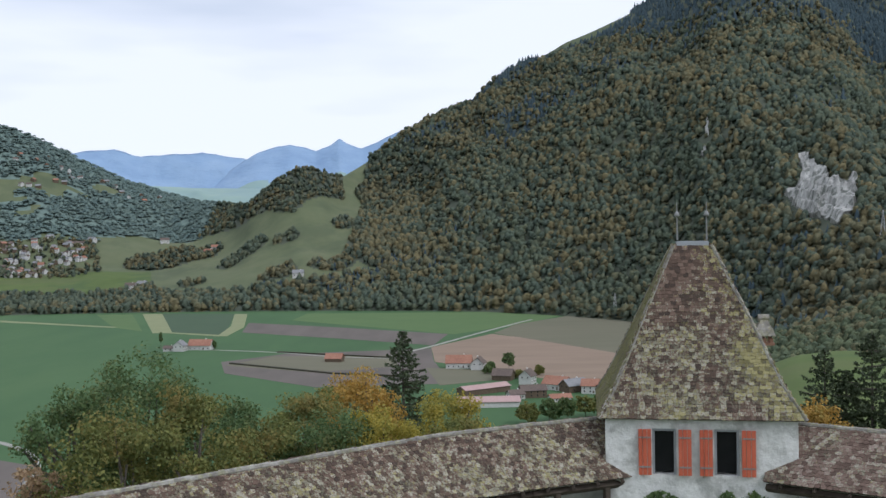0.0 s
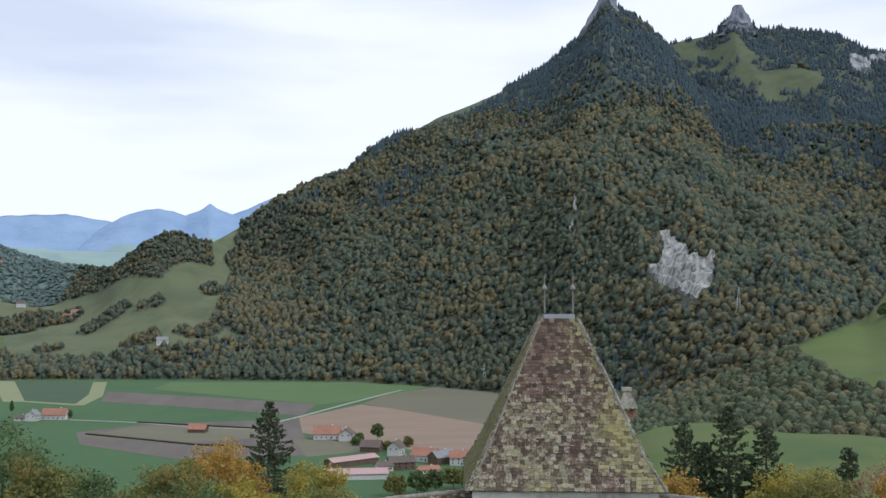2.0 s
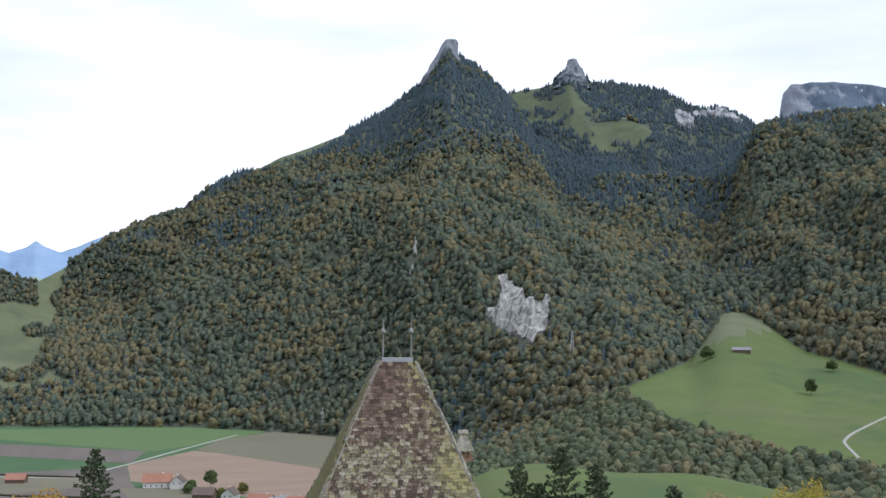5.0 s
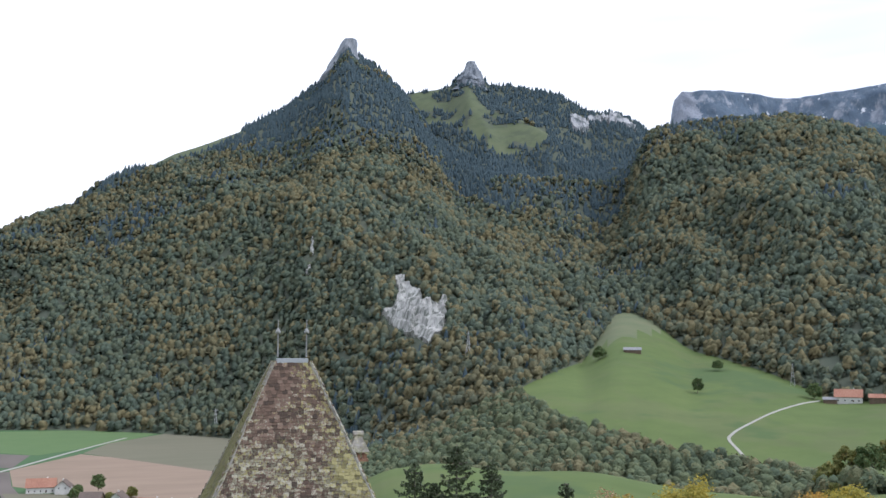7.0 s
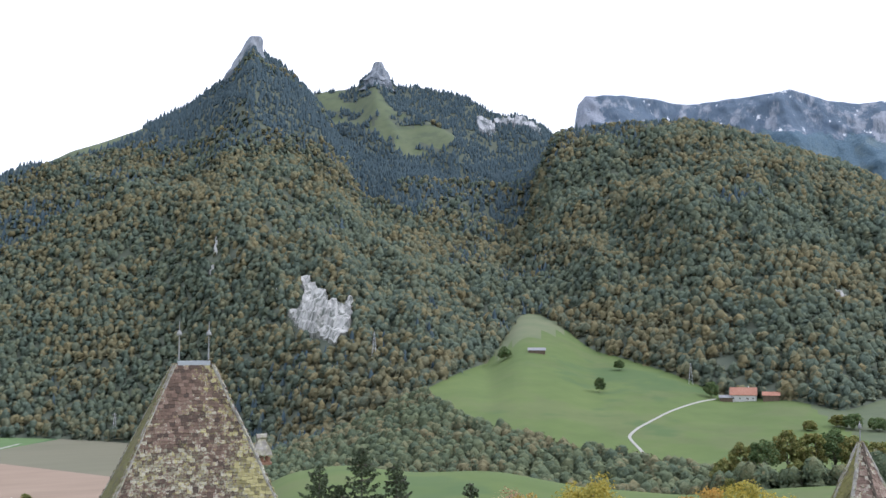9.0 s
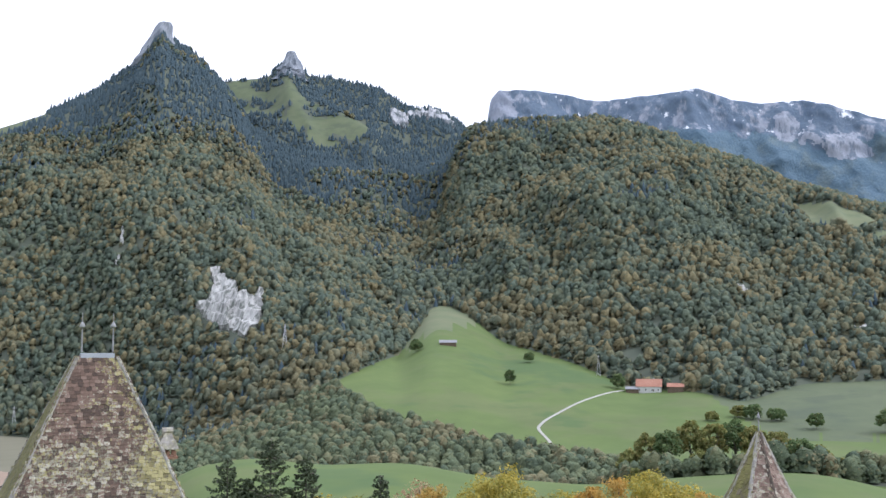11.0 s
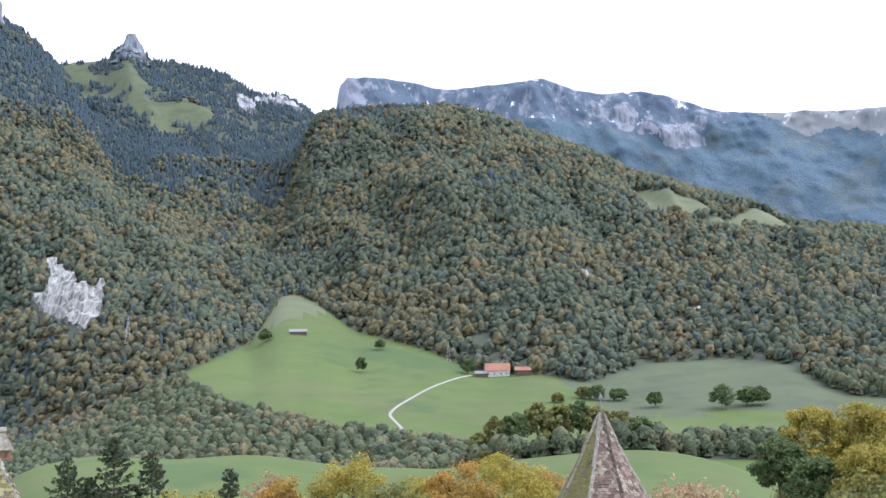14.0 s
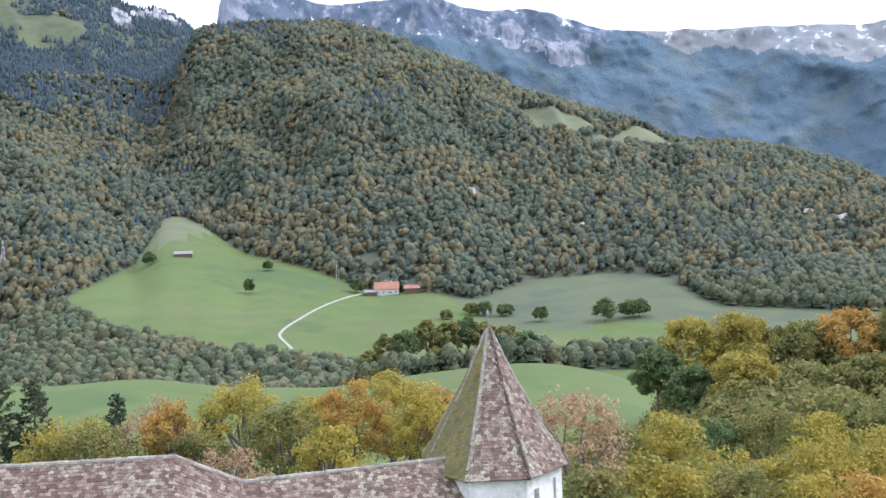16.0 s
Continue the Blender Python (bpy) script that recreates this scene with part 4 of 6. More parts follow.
field("field_13", "olive stubble strip by the farm", [(-4, 985), (60, 960), (66, 900), (8, 870)], M_EARTH_OLIVE, 0.14)
field("field_14", "brown earth beside the lane", [(-262, 612), (-228, 590), (-200, 480), (-260, 470)], M_EARTH_GREY, 0.1)


def lane(name, label, pts, width, mat, on_land=False, raise_z=0.2):
    bm = bmesh.new()
    rows = []
    dense = []
    for p, q in zip(pts, pts[1:]):
        for k in range(6):
            dense.append((p[0] + (q[0] - p[0]) * k / 6, p[1] + (q[1] - p[1]) * k / 6))
    dense.append(pts[-1])
    for _ in range(3):
        dense = [dense[0]] + [((a[0] + 2 * b[0] + c[0]) / 4, (a[1] + 2 * b[1] + c[1]) / 4) for a, b, c in zip(dense, dense[1:], dense[2:])] + [dense[-1]]
    for i, p in enumerate(dense):
        a0, c0 = Vector(dense[max(0, i - 1)]), Vector(dense[min(len(dense) - 1, i + 1)])
        side = (c0 - a0).orthogonal().normalized() * width / 2
        row = []
        for s0 in (-1, 1):
            x, y = p[0] + side.x * s0, p[1] + side.y * s0
            zz = float(land(np.array([math.degrees(math.atan2(x, y))]), np.array([math.hypot(x, y)]))[0][0]) if on_land else 0.0
            row += [bm.verts.new((x, y, zz + raise_z)), bm.verts.new((x, y, zz - 1.0))]
        rows.append(row)
    for r, q in zip(rows, rows[1:]):
        bm.faces.new((r[0], r[2], q[2], q[0]))
        bm.faces.new((r[0], q[0], q[1], r[1]))
        bm.faces.new((r[2], r[3], q[3], q[2]))
    return tagged(new(name, bm_mesh(name, bm, mat)), label, "lane", kind="structure")


def ground_z(x, y):
    return float(land(np.array([math.degrees(math.atan2(x, y))]), np.array([math.hypot(x, y)]))[0][0])


lane("road_1", "pale gravel lane winding up to the farm", [polar(39.1, 735), polar(38.75, 788), polar(37.9, 838), polar(38.4, 872), polar(40.0, 944), polar(41.9, 1022), polar(42.6, 1045)], 2.5, M_ROAD, True, 0.35)
lane("road_2", "pale field road across the plain", [(-40, 1085), (6, 1178), (60, 1305), (124, 1446), (150, 1500)], 5.0, M_ROAD)
lane("road_3", "pale lane at the foot of the castle hill", [(-330, 700), (-276, 661), (-248, 632), (-232, 605), (-219, 572), (-214, 540)], 4.5, M_ROAD)
lane("road_4", "pale field road to the farm", [(-250, 1176), (-170, 1140), (-100, 1085), (-30, 1062)], 4.0, M_ROAD)
for i, (p, q) in enumerate((((-168, 1138), (-40, 1068)), ((-202, 1044), (-90, 955)), ((-90, 955), (-20, 925)))):
    lane("hedge_row", "low dark hedge between stubble strips", [p, q], 4.0, M_HEDGE, False, 1.3)["category"] = "hedge"


# ---- houses ----
def house(label, x, y, turn, length, depth, wall_h, roof_h, wall_mat, roof_mat, windows=3, over=0.8, group="", upper=None):
    z = ground_z(x, y) + 0.6
    h = thing("house", label, "house", (x, y, z), turn, group)
    body = bmesh.new()
    add_box(body, (length, depth, wall_h + 5.0), (0, 0, (wall_h - 5.0) / 2))
    part("wall", body, wall_mat, h)
    for sx in (-length / 2, length / 2):
        gab = bmesh.new()
        t = 0.3 if sx < 0 else -0.3
        vs = [gab.verts.new(p) for p in ((sx, -depth / 2, wall_h), (sx, depth / 2, wall_h), (sx, 0, wall_h + roof_h), (sx + t, -depth / 2, wall_h), (sx + t, depth / 2, wall_h), (sx + t, 0, wall_h + roof_h))]
        gab.faces.new(vs[:3])
        gab.faces.new(vs[3:])
        for i in range(3):
            j = (i + 1) % 3
            gab.faces.new((vs[i], vs[j], vs[3 + j], vs[3 + i]))
        part("gable", gab, upper or wall_mat, h)
    for sgn in (-1, 1):
        run = depth / 2 + over
        drop = roof_h * over / (depth / 2)
        slope = math.hypot(run, roof_h + drop)
        r = box((length + 2 * over, slope, 0.3), (0, sgn * run / 2, wall_h + (roof_h - drop) / 2 + 0.16), (-sgn * math.degrees(math.atan2(roof_h + drop, run)), 0, 0))
        part("roof", r, roof_mat, h)
    if windows:
        for side in (-1, 1):
            for k in range(windows):
                wx = -length / 2 + length * (k + 0.5) / windows
                for lv in range(max(1, int(wall_h // 2.6))):
                    part("window", box((1.1, 0.12, 1.3), (wx, side * (depth / 2 + 0.03), 1.5 + 2.6 * lv)), M_GLASS, h)
        for side in (-1, 1):
            for k in range(2):
                part("window", box((0.12, 1.0, 1.3), (side * (length / 2 + 0.03), (k - 0.5) * depth * 0.45, wall_h - 1.2)), M_GLASS, h)
        part("door", box((1.1, 0.14, 2.0), (length * 0.18, -depth / 2 - 0.02, 1.0)), M_BROWN_WALL, h)
        ch = part("chimney", box((0.9, 0.9, 2.2), (length * 0.2, depth * 0.12, wall_h + roof_h)), M_STONE, h)
    return h


house("long farmhouse with orange tiled roof and white walls", -262, 1182, -8, 26, 15, 5, 6, M_PLASTER, M_RED_ROOF, 5)
house("white farm building with pale round gable", -283, 1170, 80, 13, 12, 6, 5, M_PLASTER, M_GREY_ROOF, 3)
house("small white shed beside the farm", -296, 1172, -5, 12, 8, 3, 2.5, M_PLASTER, M_DARK_ROOF, 2)
house("lone field barn with orange roof", -97, 1048, -12, 17, 12, 3.2, 4.5, M_BROWN_WALL, M_RED_ROOF, 0)
house("red-roofed farmhouse with white walls", 28, 982, -6, 24, 14, 5, 6.5, M_PLASTER, M_RED_ROOF, 5)
house("dark-roofed house with white gable", 46, 968, 75, 14, 12, 6, 5, M_PLASTER, M_DARK_ROOF, 3)
house("dark old barn with hipped brown roof", 64, 897, -20, 17, 13, 4, 5, M_BROWN_WALL, M_DARK_ROOF, 0)
house("white gabled house with dark roof", 83, 872, 65, 14, 11, 6.5, 5, M_PLASTER, M_DARK_ROOF, 3)
house("long open shed with faded pink roof", 43, 826, 33, 44, 13, 4, 2.4, M_BROWN_WALL, M_PINK_ROOF, 0)
house("long cattle shed with faded pink roof and pale wall", 43, 764, 0, 46, 17, 3.6, 2.8, M_PLASTER, M_PINK_ROOF, 0)
house("brown house with dark tiled roof", 80, 800, 8, 20, 11, 5.5, 3.6, M_BROWN_WALL, M_DARK_ROOF, 4)
house("small brown house with tiled roof", 66, 793, 20, 12, 9, 3.5, 3, M_PLASTER, M_DARK_ROOF, 3)
house("house with a broad orange roof", 104, 838, -35, 20, 15, 4.5, 5.5, M_PLASTER, M_RED_ROOF, 3)
house("grey-roofed barn among houses", 116, 826, 30, 20, 13, 5, 4.5, M_BROWN_WALL, M_GREY_ROOF, 2)
house("pale house beside the castle hill road", 128, 815, -15, 14, 11, 6, 4.5, M_PLASTER, M_RED_ROOF, 3)
house("low shed with red roof", 98, 776, 12, 16, 9, 3, 2.4, M_PLASTER, M_RED_ROOF, 2)
fx, fy = polar(44.0, 1045)
house("meadow farmhouse with orange roof and white walls", fx, fy, -46, 24, 15, 5, 6.5, M_PLASTER, M_RED_ROOF, 4)
fx, fy = polar(45.4, 1035)
house("brown barn with low orange roof", fx, fy, -46, 15, 10, 4.5, 3, M_BROWN_WALL, M_RED_ROOF, 0)
fx, fy = polar(43.1, 1040)
house("grey lean-to shed beside the farm", fx, fy, -40, 12, 8, 3, 2, M_BROWN_WALL, M_GREY_ROOF, 0)
fx, fy = polar(33.03, 1188)
house("low grey hut on the upper meadow", fx, fy, -33, 19, 8, 2.6, 2.6, M_BROWN_WALL, M_GREY_ROOF, 0)
for bearing, dist, lab, rm in ((-7.2, 1925, "white house among the river trees", M_GREY_ROOF), (-16.1, 2085, "white house at the wood's edge", M_DARK_ROOF), (-15.5, 2100, "white house at the wood's edge", M_GREY_ROOF), (-12.0, 2380, "farmhouse on the pasture", M_RED_ROOF), (-11.6, 2400, "farmhouse on the pasture", M_RED_ROOF), (-18.0, 2560, "long white works hall", M_GREY_ROOF), (-14.3, 2560, "white chapel-like house on the pasture", M_DARK_ROOF)):
    hx, hy = polar(bearing, dist)
    house(lab, hx, hy, rng.uniform(-40, 40), 20, 13, 7, 5, M_PLASTER, rm, 3)
for k in range(90):
    b0, d0 = rng.uniform(-22.9, -18.3), rng.uniform(2300, 2560)
    if b0 > -20.3 and d0 < 2420:
        d0 += 110
    hx, hy = polar(b0, d0)
    house("village house with white walls and tiled roof", hx, hy, rng.uniform(0, 180), rng.uniform(9, 15), rng.uniform(7, 10), rng.uniform(4, 7), rng.uniform(3, 4.5), (M_PLASTER, M_BROWN_WALL, M_PLASTER, M_STONE)[k % 4], (M_DARK_ROOF, M_GREY_ROOF, M_DARK_ROOF, M_RED_ROOF, M_GREY_ROOF)[k % 5], 0, group="village houses")
for k in range(24):
    hx, hy = polar(rng.uniform(-22.5, -14.5), rng.uniform(2850, 3080))
    house("hillside chalet among pastures", hx, hy, rng.uniform(0, 180), 13, 10, 5, 4, M_BROWN_WALL if k % 3 else M_PLASTER, (M_DARK_ROOF, M_GREY_ROOF, M_RED_ROOF)[k % 3], 0, group="hillside chalets")


# lattice pylons on the meadow's edge
def pylon(x, y, height, label):
    p = thing("pylon", label, "pylon", (x, y, ground_z(x, y)), rng.uniform(0, 90))
    w = height * 0.09
    for sx, sy in ((-1, -1), (-1, 1), (1, 1), (1, -1)):
        part("leg", add_tube(bmesh.new(), [(sx * w, sy * w, -0.5), (sx * 0.25, sy * 0.25, height)], [0.22, 0.14], 4), M_LATTICE, p)
    for k in range(6):
        h0, h1 = height * k / 6, height * (k + 1) / 6
        w0, w1 = w * (1 - k / 6) + 0.25 * k / 6, w * (1 - (k + 1) / 6) + 0.25 * (k + 1) / 6
        for s0 in (-1, 1):
            part("brace", add_tube(bmesh.new(), [(-w0, s0 * w0, h0), (w1, s0 * w1, h1)], [0.1, 0.1], 4), M_LATTICE, p)
            part("brace", add_tube(bmesh.new(), [(s0 * w0, -w0, h0), (s0 * w1, w1, h1)], [0.1, 0.1], 4), M_LATTICE, p)
    for h in (0.78, 0.92):
        part("cross_arm", add_tube(bmesh.new(), [(-3.2, 0, height * h), (3.2, 0, height * h)], [0.16, 0.16], 4), M_LATTICE, p)
    return p


pylon(*polar(41.3, 1108), 22, "pale lattice pylon at the meadow's edge")
pylon(*polar(24.04, 1196), 32, "pale lattice pylon in the wood")
pylon(*polar(10.3, 1500), 34, "pale lattice pylon in the river wood")


# ---- the castle: tiled roofs ----
TILE_OUT = [(-0.5, 1.0), (-0.5, 0.14), (-0.28, 0.0), (0.28, 0.0), (0.5, 0.14), (0.5, 1.0)]
TILE_W, TILE_GAP, TILE_L, TILE_T = 0.135, 0.096, 0.17, 0.016


def tile_shape():
    """One plain clay tile with a rounded tail, laid flat: x across, y up the slope."""
    v = [(x * TILE_W * 0.95, y * TILE_L, 0.0) for x, y in TILE_OUT] + [(x * TILE_W * 0.95, y * TILE_L, TILE_T) for x, y in TILE_OUT]
    n = len(TILE_OUT)
    f = [tuple(range(n, 2 * n))] + [(i, i + 1, n + i + 1, n + i) for i in range(n - 1)]
    return v, f


tile_v, tile_f = tile_shape()
TILE_ONE = {m: mesh_from("tile", tile_v, tile_f, [one]) for m, one in ((M_TILES, M_TILE_ONE), (M_TOWER_TILES, M_TOWER_TILE_ONE), (M_TILES_RED, M_TILE_RED_ONE))}


def tile_frames(sections, rng):
    """Poses of tiles over a face that is given as sections (left, right), from the eaves to the top."""
    out = []
    sections = [(Vector(l), Vector(r)) for l, r in sections]
    row = 0
    for (l0, r0), (l1, r1) in zip(sections, sections[1:]):
        mid0, mid1 = (l0 + r0) / 2, (l1 + r1) / 2
        up = mid1 - mid0
        rows = max(1, round(up.length / TILE_GAP))
        for k in range(rows):
            f = k / rows
            l, r = l0.lerp(l1, f), r0.lerp(r1, f)
            across = r - l
            w = across.length
            if w < 0.08:
                continue
            ux = across.normalized()
            n = ux.cross(up).normalized()
            uy = n.cross(ux).normalized()
            count = max(1, int(w / TILE_W + 0.5))
            start = 0.5 if row % 2 else 0.0
            for c in range(count + (1 if start == 0 else 0)):
                s = (c + start) / count * w
                if s > w + 0.02:
                    continue
                base = l + ux * min(max(s, TILE_W * 0.35), w - TILE_W * 0.35)
                tilt = -0.075 + rng.uniform(-0.03, 0.03)
                spin = rng.uniform(-0.05, 0.05)
                x2 = (ux + uy * spin).normalized()
                y2 = (uy + n * tilt).normalized()
                n2 = x2.cross(y2).normalized()
                y2 = n2.cross(x2)
                base = base + n * (0.022 + rng.uniform(0, 0.008)) + uy * rng.uniform(-0.012, 0.012)
                out.append(Matrix(((x2.x, y2.x, n2.x, base.x), (x2.y, y2.y, n2.y, base.y), (x2.z, y2.z, n2.z, base.z), (0, 0, 0, 1))))
            row += 1
    return out


def lay_tiles(parent, frames, mat, single=0):
    """The first tiles as pieces of their own, the rest joined."""
    for m in frames[:single]:
        t = new("tile", TILE_ONE[mat])
        t.parent = parent
        t.matrix_basis = m
    rest = frames[single:]
    if rest:
        M = np.array([[list(r) for r in m] for m in rest])
        tv = np.c_[np.array(tile_v), np.ones(len(tile_v))]
        V = np.einsum("nij,kj->nki", M, tv)[..., :3]
        F = [tuple(i + n * len(tile_v) for i in f) for n in range(len(rest)) for f in tile_f]
        ob = new("tiling", mesh_from("tiling", V.reshape(-1, 3), F, [mat]))
        ob.parent = parent
        tagged(ob, kind="stuff")


def deck(sections, mat, thick=0.05):
    """The boarding under the tiles of one face."""
    bm = bmesh.new()
    rows = []
    for l, r in sections:
        rows.append((bm.verts.new(l), bm.verts.new(r)))
    for a, b in zip(rows, rows[1:]):
        bm.faces.new((a[0], a[1], b[1], b[0]))
    return bm


def ridge_line(points, radius, mat, parent, name="hip"):
    """A row of half-round caps, bedded in mortar."""
    for p, q in zip(points, points[1:]):
        p, q = Vector(p), Vector(q)
        n = max(1, round((q - p).length / 0.34))
        for k in range(n):
            a, b = p.lerp(q, k / n), p.lerp(q, (k + 1.12) / n)
            lift_v = Vector((rng.uniform(-0.012, 0.012), rng.uniform(-0.012, 0.012), rng.uniform(0.0, 0.018)))
            part(name, add_tube(bmesh.new(), [a + lift_v, b + lift_v], [radius * 1.08, radius * 0.92], 8), mat, parent)


def spike(parent, at, height, knob_at, knob_r):
    part("finial", add_tube(bmesh.new(), [at, (at[0], at[1], at[2] + height)], [0.022, 0.01], 6), M_IRON, parent)
    z = at[2] + knob_at
    part("finial_knob", add_tube(bmesh.new(), [(at[0], at[1], z - 0.05), (at[0], at[1], z - 0.03), (at[0], at[1], z + 0.03), (at[0], at[1], z + 0.1)], [knob_r * 0.7, knob_r, knob_r * 0.75, 0.012], 10), M_IRON, parent, smooth=True)


# opaque pane whose near-black colour replaces the darkness of the room behind
M_PANE = material("near-black opaque pane", [(0.01, 0.01, 0.012), (0.02, 0.02, 0.022)], 2.0, rough=0.3, spec=0.15)
# square gate tower with a steep hipped roof
TX, TY, T_TURN = 6.81, 26.4, -10.7
EAVE_Z, TOP_Z = 125.5, 129.72
tower = thing("square_tower", "square limewashed tower with steep lichened tile roof and red shutters", "tower", (TX, TY, 112.0), T_TURN)
E0, T0 = EAVE_Z - 112.0, TOP_Z - 112.0
HX, HY = 2.24, 2.1
profile = [(2.4, 2.26, E0 - 0.06), (2.14, 2.0, E0 + 0.36), (1.93, 1.78, E0 + 0.78), (1.74, 1.58, E0 + 1.2), (0.49, 0.23, T0 - 0.2)]
wall_t = 0.5
holes = [(-1.13, -0.56), (0.32, 0.90)]
z0, z1 = E0 - 1.41, E0 - 0.30
edges_x = [-HX, holes[0][0], holes[0][1], holes[1][0], holes[1][1], HX]
part("front_wall", box((2 * HX, wall_t, z0 + 1.0), (0, -HY + wall_t / 2, (z0 - 1.0) / 2)), M_STONE, tower)
part("front_wall", box((2 * HX, wall_t, E0 - z1), (0, -HY + wall_t / 2, (E0 + z1) / 2)), M_STONE, tower)
for i in (0, 2, 4):
    part("front_wall", box((edges_x[i + 1] - edges_x[i], wall_t, z1 - z0), ((edges_x[i] + edges_x[i + 1]) / 2, -HY + wall_t / 2, (z0 + z1) / 2)), M_STONE, tower)
# dark boards added behind and above the openings to pass for an unlit room
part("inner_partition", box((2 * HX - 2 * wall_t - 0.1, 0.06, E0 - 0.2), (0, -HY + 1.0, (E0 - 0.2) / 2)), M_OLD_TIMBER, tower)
part("attic_floor", box((2 * HX - 2 * wall_t, 2 * HY - 2 * wall_t, 0.1), (0, 0, E0 - 0.06)), M_OLD_TIMBER, tower)
for nm, sz, at in (("side_wall", (wall_t, 2 * HY - 2 * wall_t, E0 + 1), (-HX + wall_t / 2 - 0.06, 0, (E0 - 1) / 2)), ("side_wall", (wall_t, 2 * HY - 2 * wall_t, E0 + 1), (HX - wall_t / 2, 0, (E0 - 1) / 2)), ("back_wall", (2 * HX, wall_t, E0 + 1), (0, HY - wall_t / 2, (E0 - 1) / 2))):
    part(nm, box(sz, at, (0, 0, 1.6 if at[0] < -1 else 0), bevel=0.03), M_STONE, tower)
part("upper_floor", box((2 * HX - 2 * wall_t, 2 * HY - 2 * wall_t, 0.1), (0, 0, z0 - 0.5)), M_OLD_TIMBER, tower)
part("lintel_beam", box((3.3, 0.22, 0.2), (-0.23, -HY - 0.02, E0 - 0.19), bevel=0.015), M_OLD_TIMBER, tower)
part("eaves_board", box((4.5, 0.1, 0.1), (0, -HY - 0.05, E0 + 0.0)), M_OLD_TIMBER, tower)
for x0, x1 in holes:
    w = part("window", box((x1 - x0 + 0.1, 0.16, 0.09), ((x0 + x1) / 2, -HY - 0.05, z0 - 0.03), bevel=0.01), M_FRAME, tower, "grey stone sill and timber frame")
    for fx in (x0 + 0.03, x1 - 0.03):
        part("window_frame", box((0.06, 0.08, z1 - z0), (fx, -HY + 0.08, (z0 + z1) / 2)), M_FRAME, w)
    part("window_frame", box((x1 - x0 - 0.12, 0.08, 0.06), ((x0 + x1) / 2, -HY + 0.08, z1 - 0.03)), M_FRAME, w)
    part("pane", box((x1 - x0 - 0.12, 0.012, z1 - z0 - 0.08), ((x0 + x1) / 2, -HY + 0.2, (z0 + z1) / 2)), M_PANE, w)
for x0, x1 in ((-1.46, -1.15), (-0.52, -0.21), (-0.03, 0.28), (0.94, 1.27)):
    sh = part("shutter", box((x1 - x0, 0.04, 1.14), ((x0 + x1) / 2, -HY - 0.05, (z0 + z1) / 2), bevel=0.006), M_SHUTTER, tower, "faded red board shutter, open")
    for k in range(3):
        part("board", box(((x1 - x0) / 3 - 0.012, 0.016, 1.1), (x0 + (x1 - x0) * (k + 0.5) / 3, -HY - 0.077, (z0 + z1) / 2)), M_SHUTTER, sh)
    for zz in (z0 + 0.2, z1 - 0.2):
        part("strap_hinge", box((x1 - x0 - 0.04, 0.012, 0.035), ((x0 + x1) / 2, -HY - 0.092, zz)), M_IRON, sh)


def hip_faces(prof):
    out = []
    for s in range(4):
        rows = []
        for hx, hy, z in prof:
            c = [(-hx, -hy, z), (hx, -hy, z), (hx, hy, z), (-hx * 1.06, hy, z)]
            rows.append((c[s], c[(s + 1) % 4]))
        out.append(rows)
    return out


roof_rng = random.Random(4)
for k, rows in enumerate(hip_faces(profile)):
    d_ob = part("roof_face", deck(rows, M_OLD_TIMBER), M_OLD_TIMBER, tower)
    fr_tiles = tile_frames(rows, roof_rng)
    if k == 0:
        fr_tiles = fr_tiles[150:] + fr_tiles[:150]
    lay_tiles(tower, fr_tiles, (M_TOWER_TILES, M_TOWER_TILES, M_TILES, M_MOSS)[k], 300 if k == 0 else 0)
for sx, sy in ((-1, -1), (1, -1), (1, 1), (-1, 1)):
    out = 1.06 if (sx, sy) == (-1, 1) else 1.0
    ridge_line([(sx * hx * out, sy * hy, z + 0.0) for hx, hy, z in profile], 0.052, M_MORTAR, tower)
part("ridge_cap", box((0.8, 0.46, 0.12), (0, -0.02, T0 - 0.12)), M_ZINC, tower, "dull zinc cap on the ridge")
for sx in (-0.37, 0.37):
    spike(tower, (sx, 0, T0 - 0.03), 0.98, 0.66, 0.075)

# stone chimney with a tiled hood behind the tower roof
cx, cy = polar(18.12, 28.3)
chim = thing("chimney", "pale stone chimney with arched tile hood beside the tower roof", "chimney", (cx, cy, 112.0), T_TURN)
part("shaft", box((0.4, 0.4, 14.9), (0, 0, 7.45), bevel=0.02), M_STONE, chim)
for sx in (-1, 0, 1):
    for sy in (-1, 1):
        part("brick_post", box((0.08, 0.08, 0.18), (sx * 0.17, sy * 0.17, 15.0)), M_BRICK, chim)
part("collar", box((0.5, 0.5, 0.06), (0, 0, 14.93)), M_BRICK, chim)
part("slab", box((0.62, 0.62, 0.06), (0, 0, 15.12), bevel=0.01), M_MORTAR, chim)
hood = bmesh.new()
add_tube(hood, [(0, 0, 15.15), (0, 0, 15.32), (0, 0, 15.48), (0, 0, 15.56)], [0.38, 0.3, 0.17, 0.13], 4)
bmesh.ops.rotate(hood, verts=hood.verts, cent=(0, 0, 0), matrix=Matrix.Rotation(radians(45), 3, "Z"))
part("hood", hood, M_MORTAR, chim)
part("hood_cap", add_tube(bmesh.new(), [(-0.14, 0, 15.6), (0.14, 0, 15.6)], [0.1, 0.1], 8), M_MORTAR, chim)


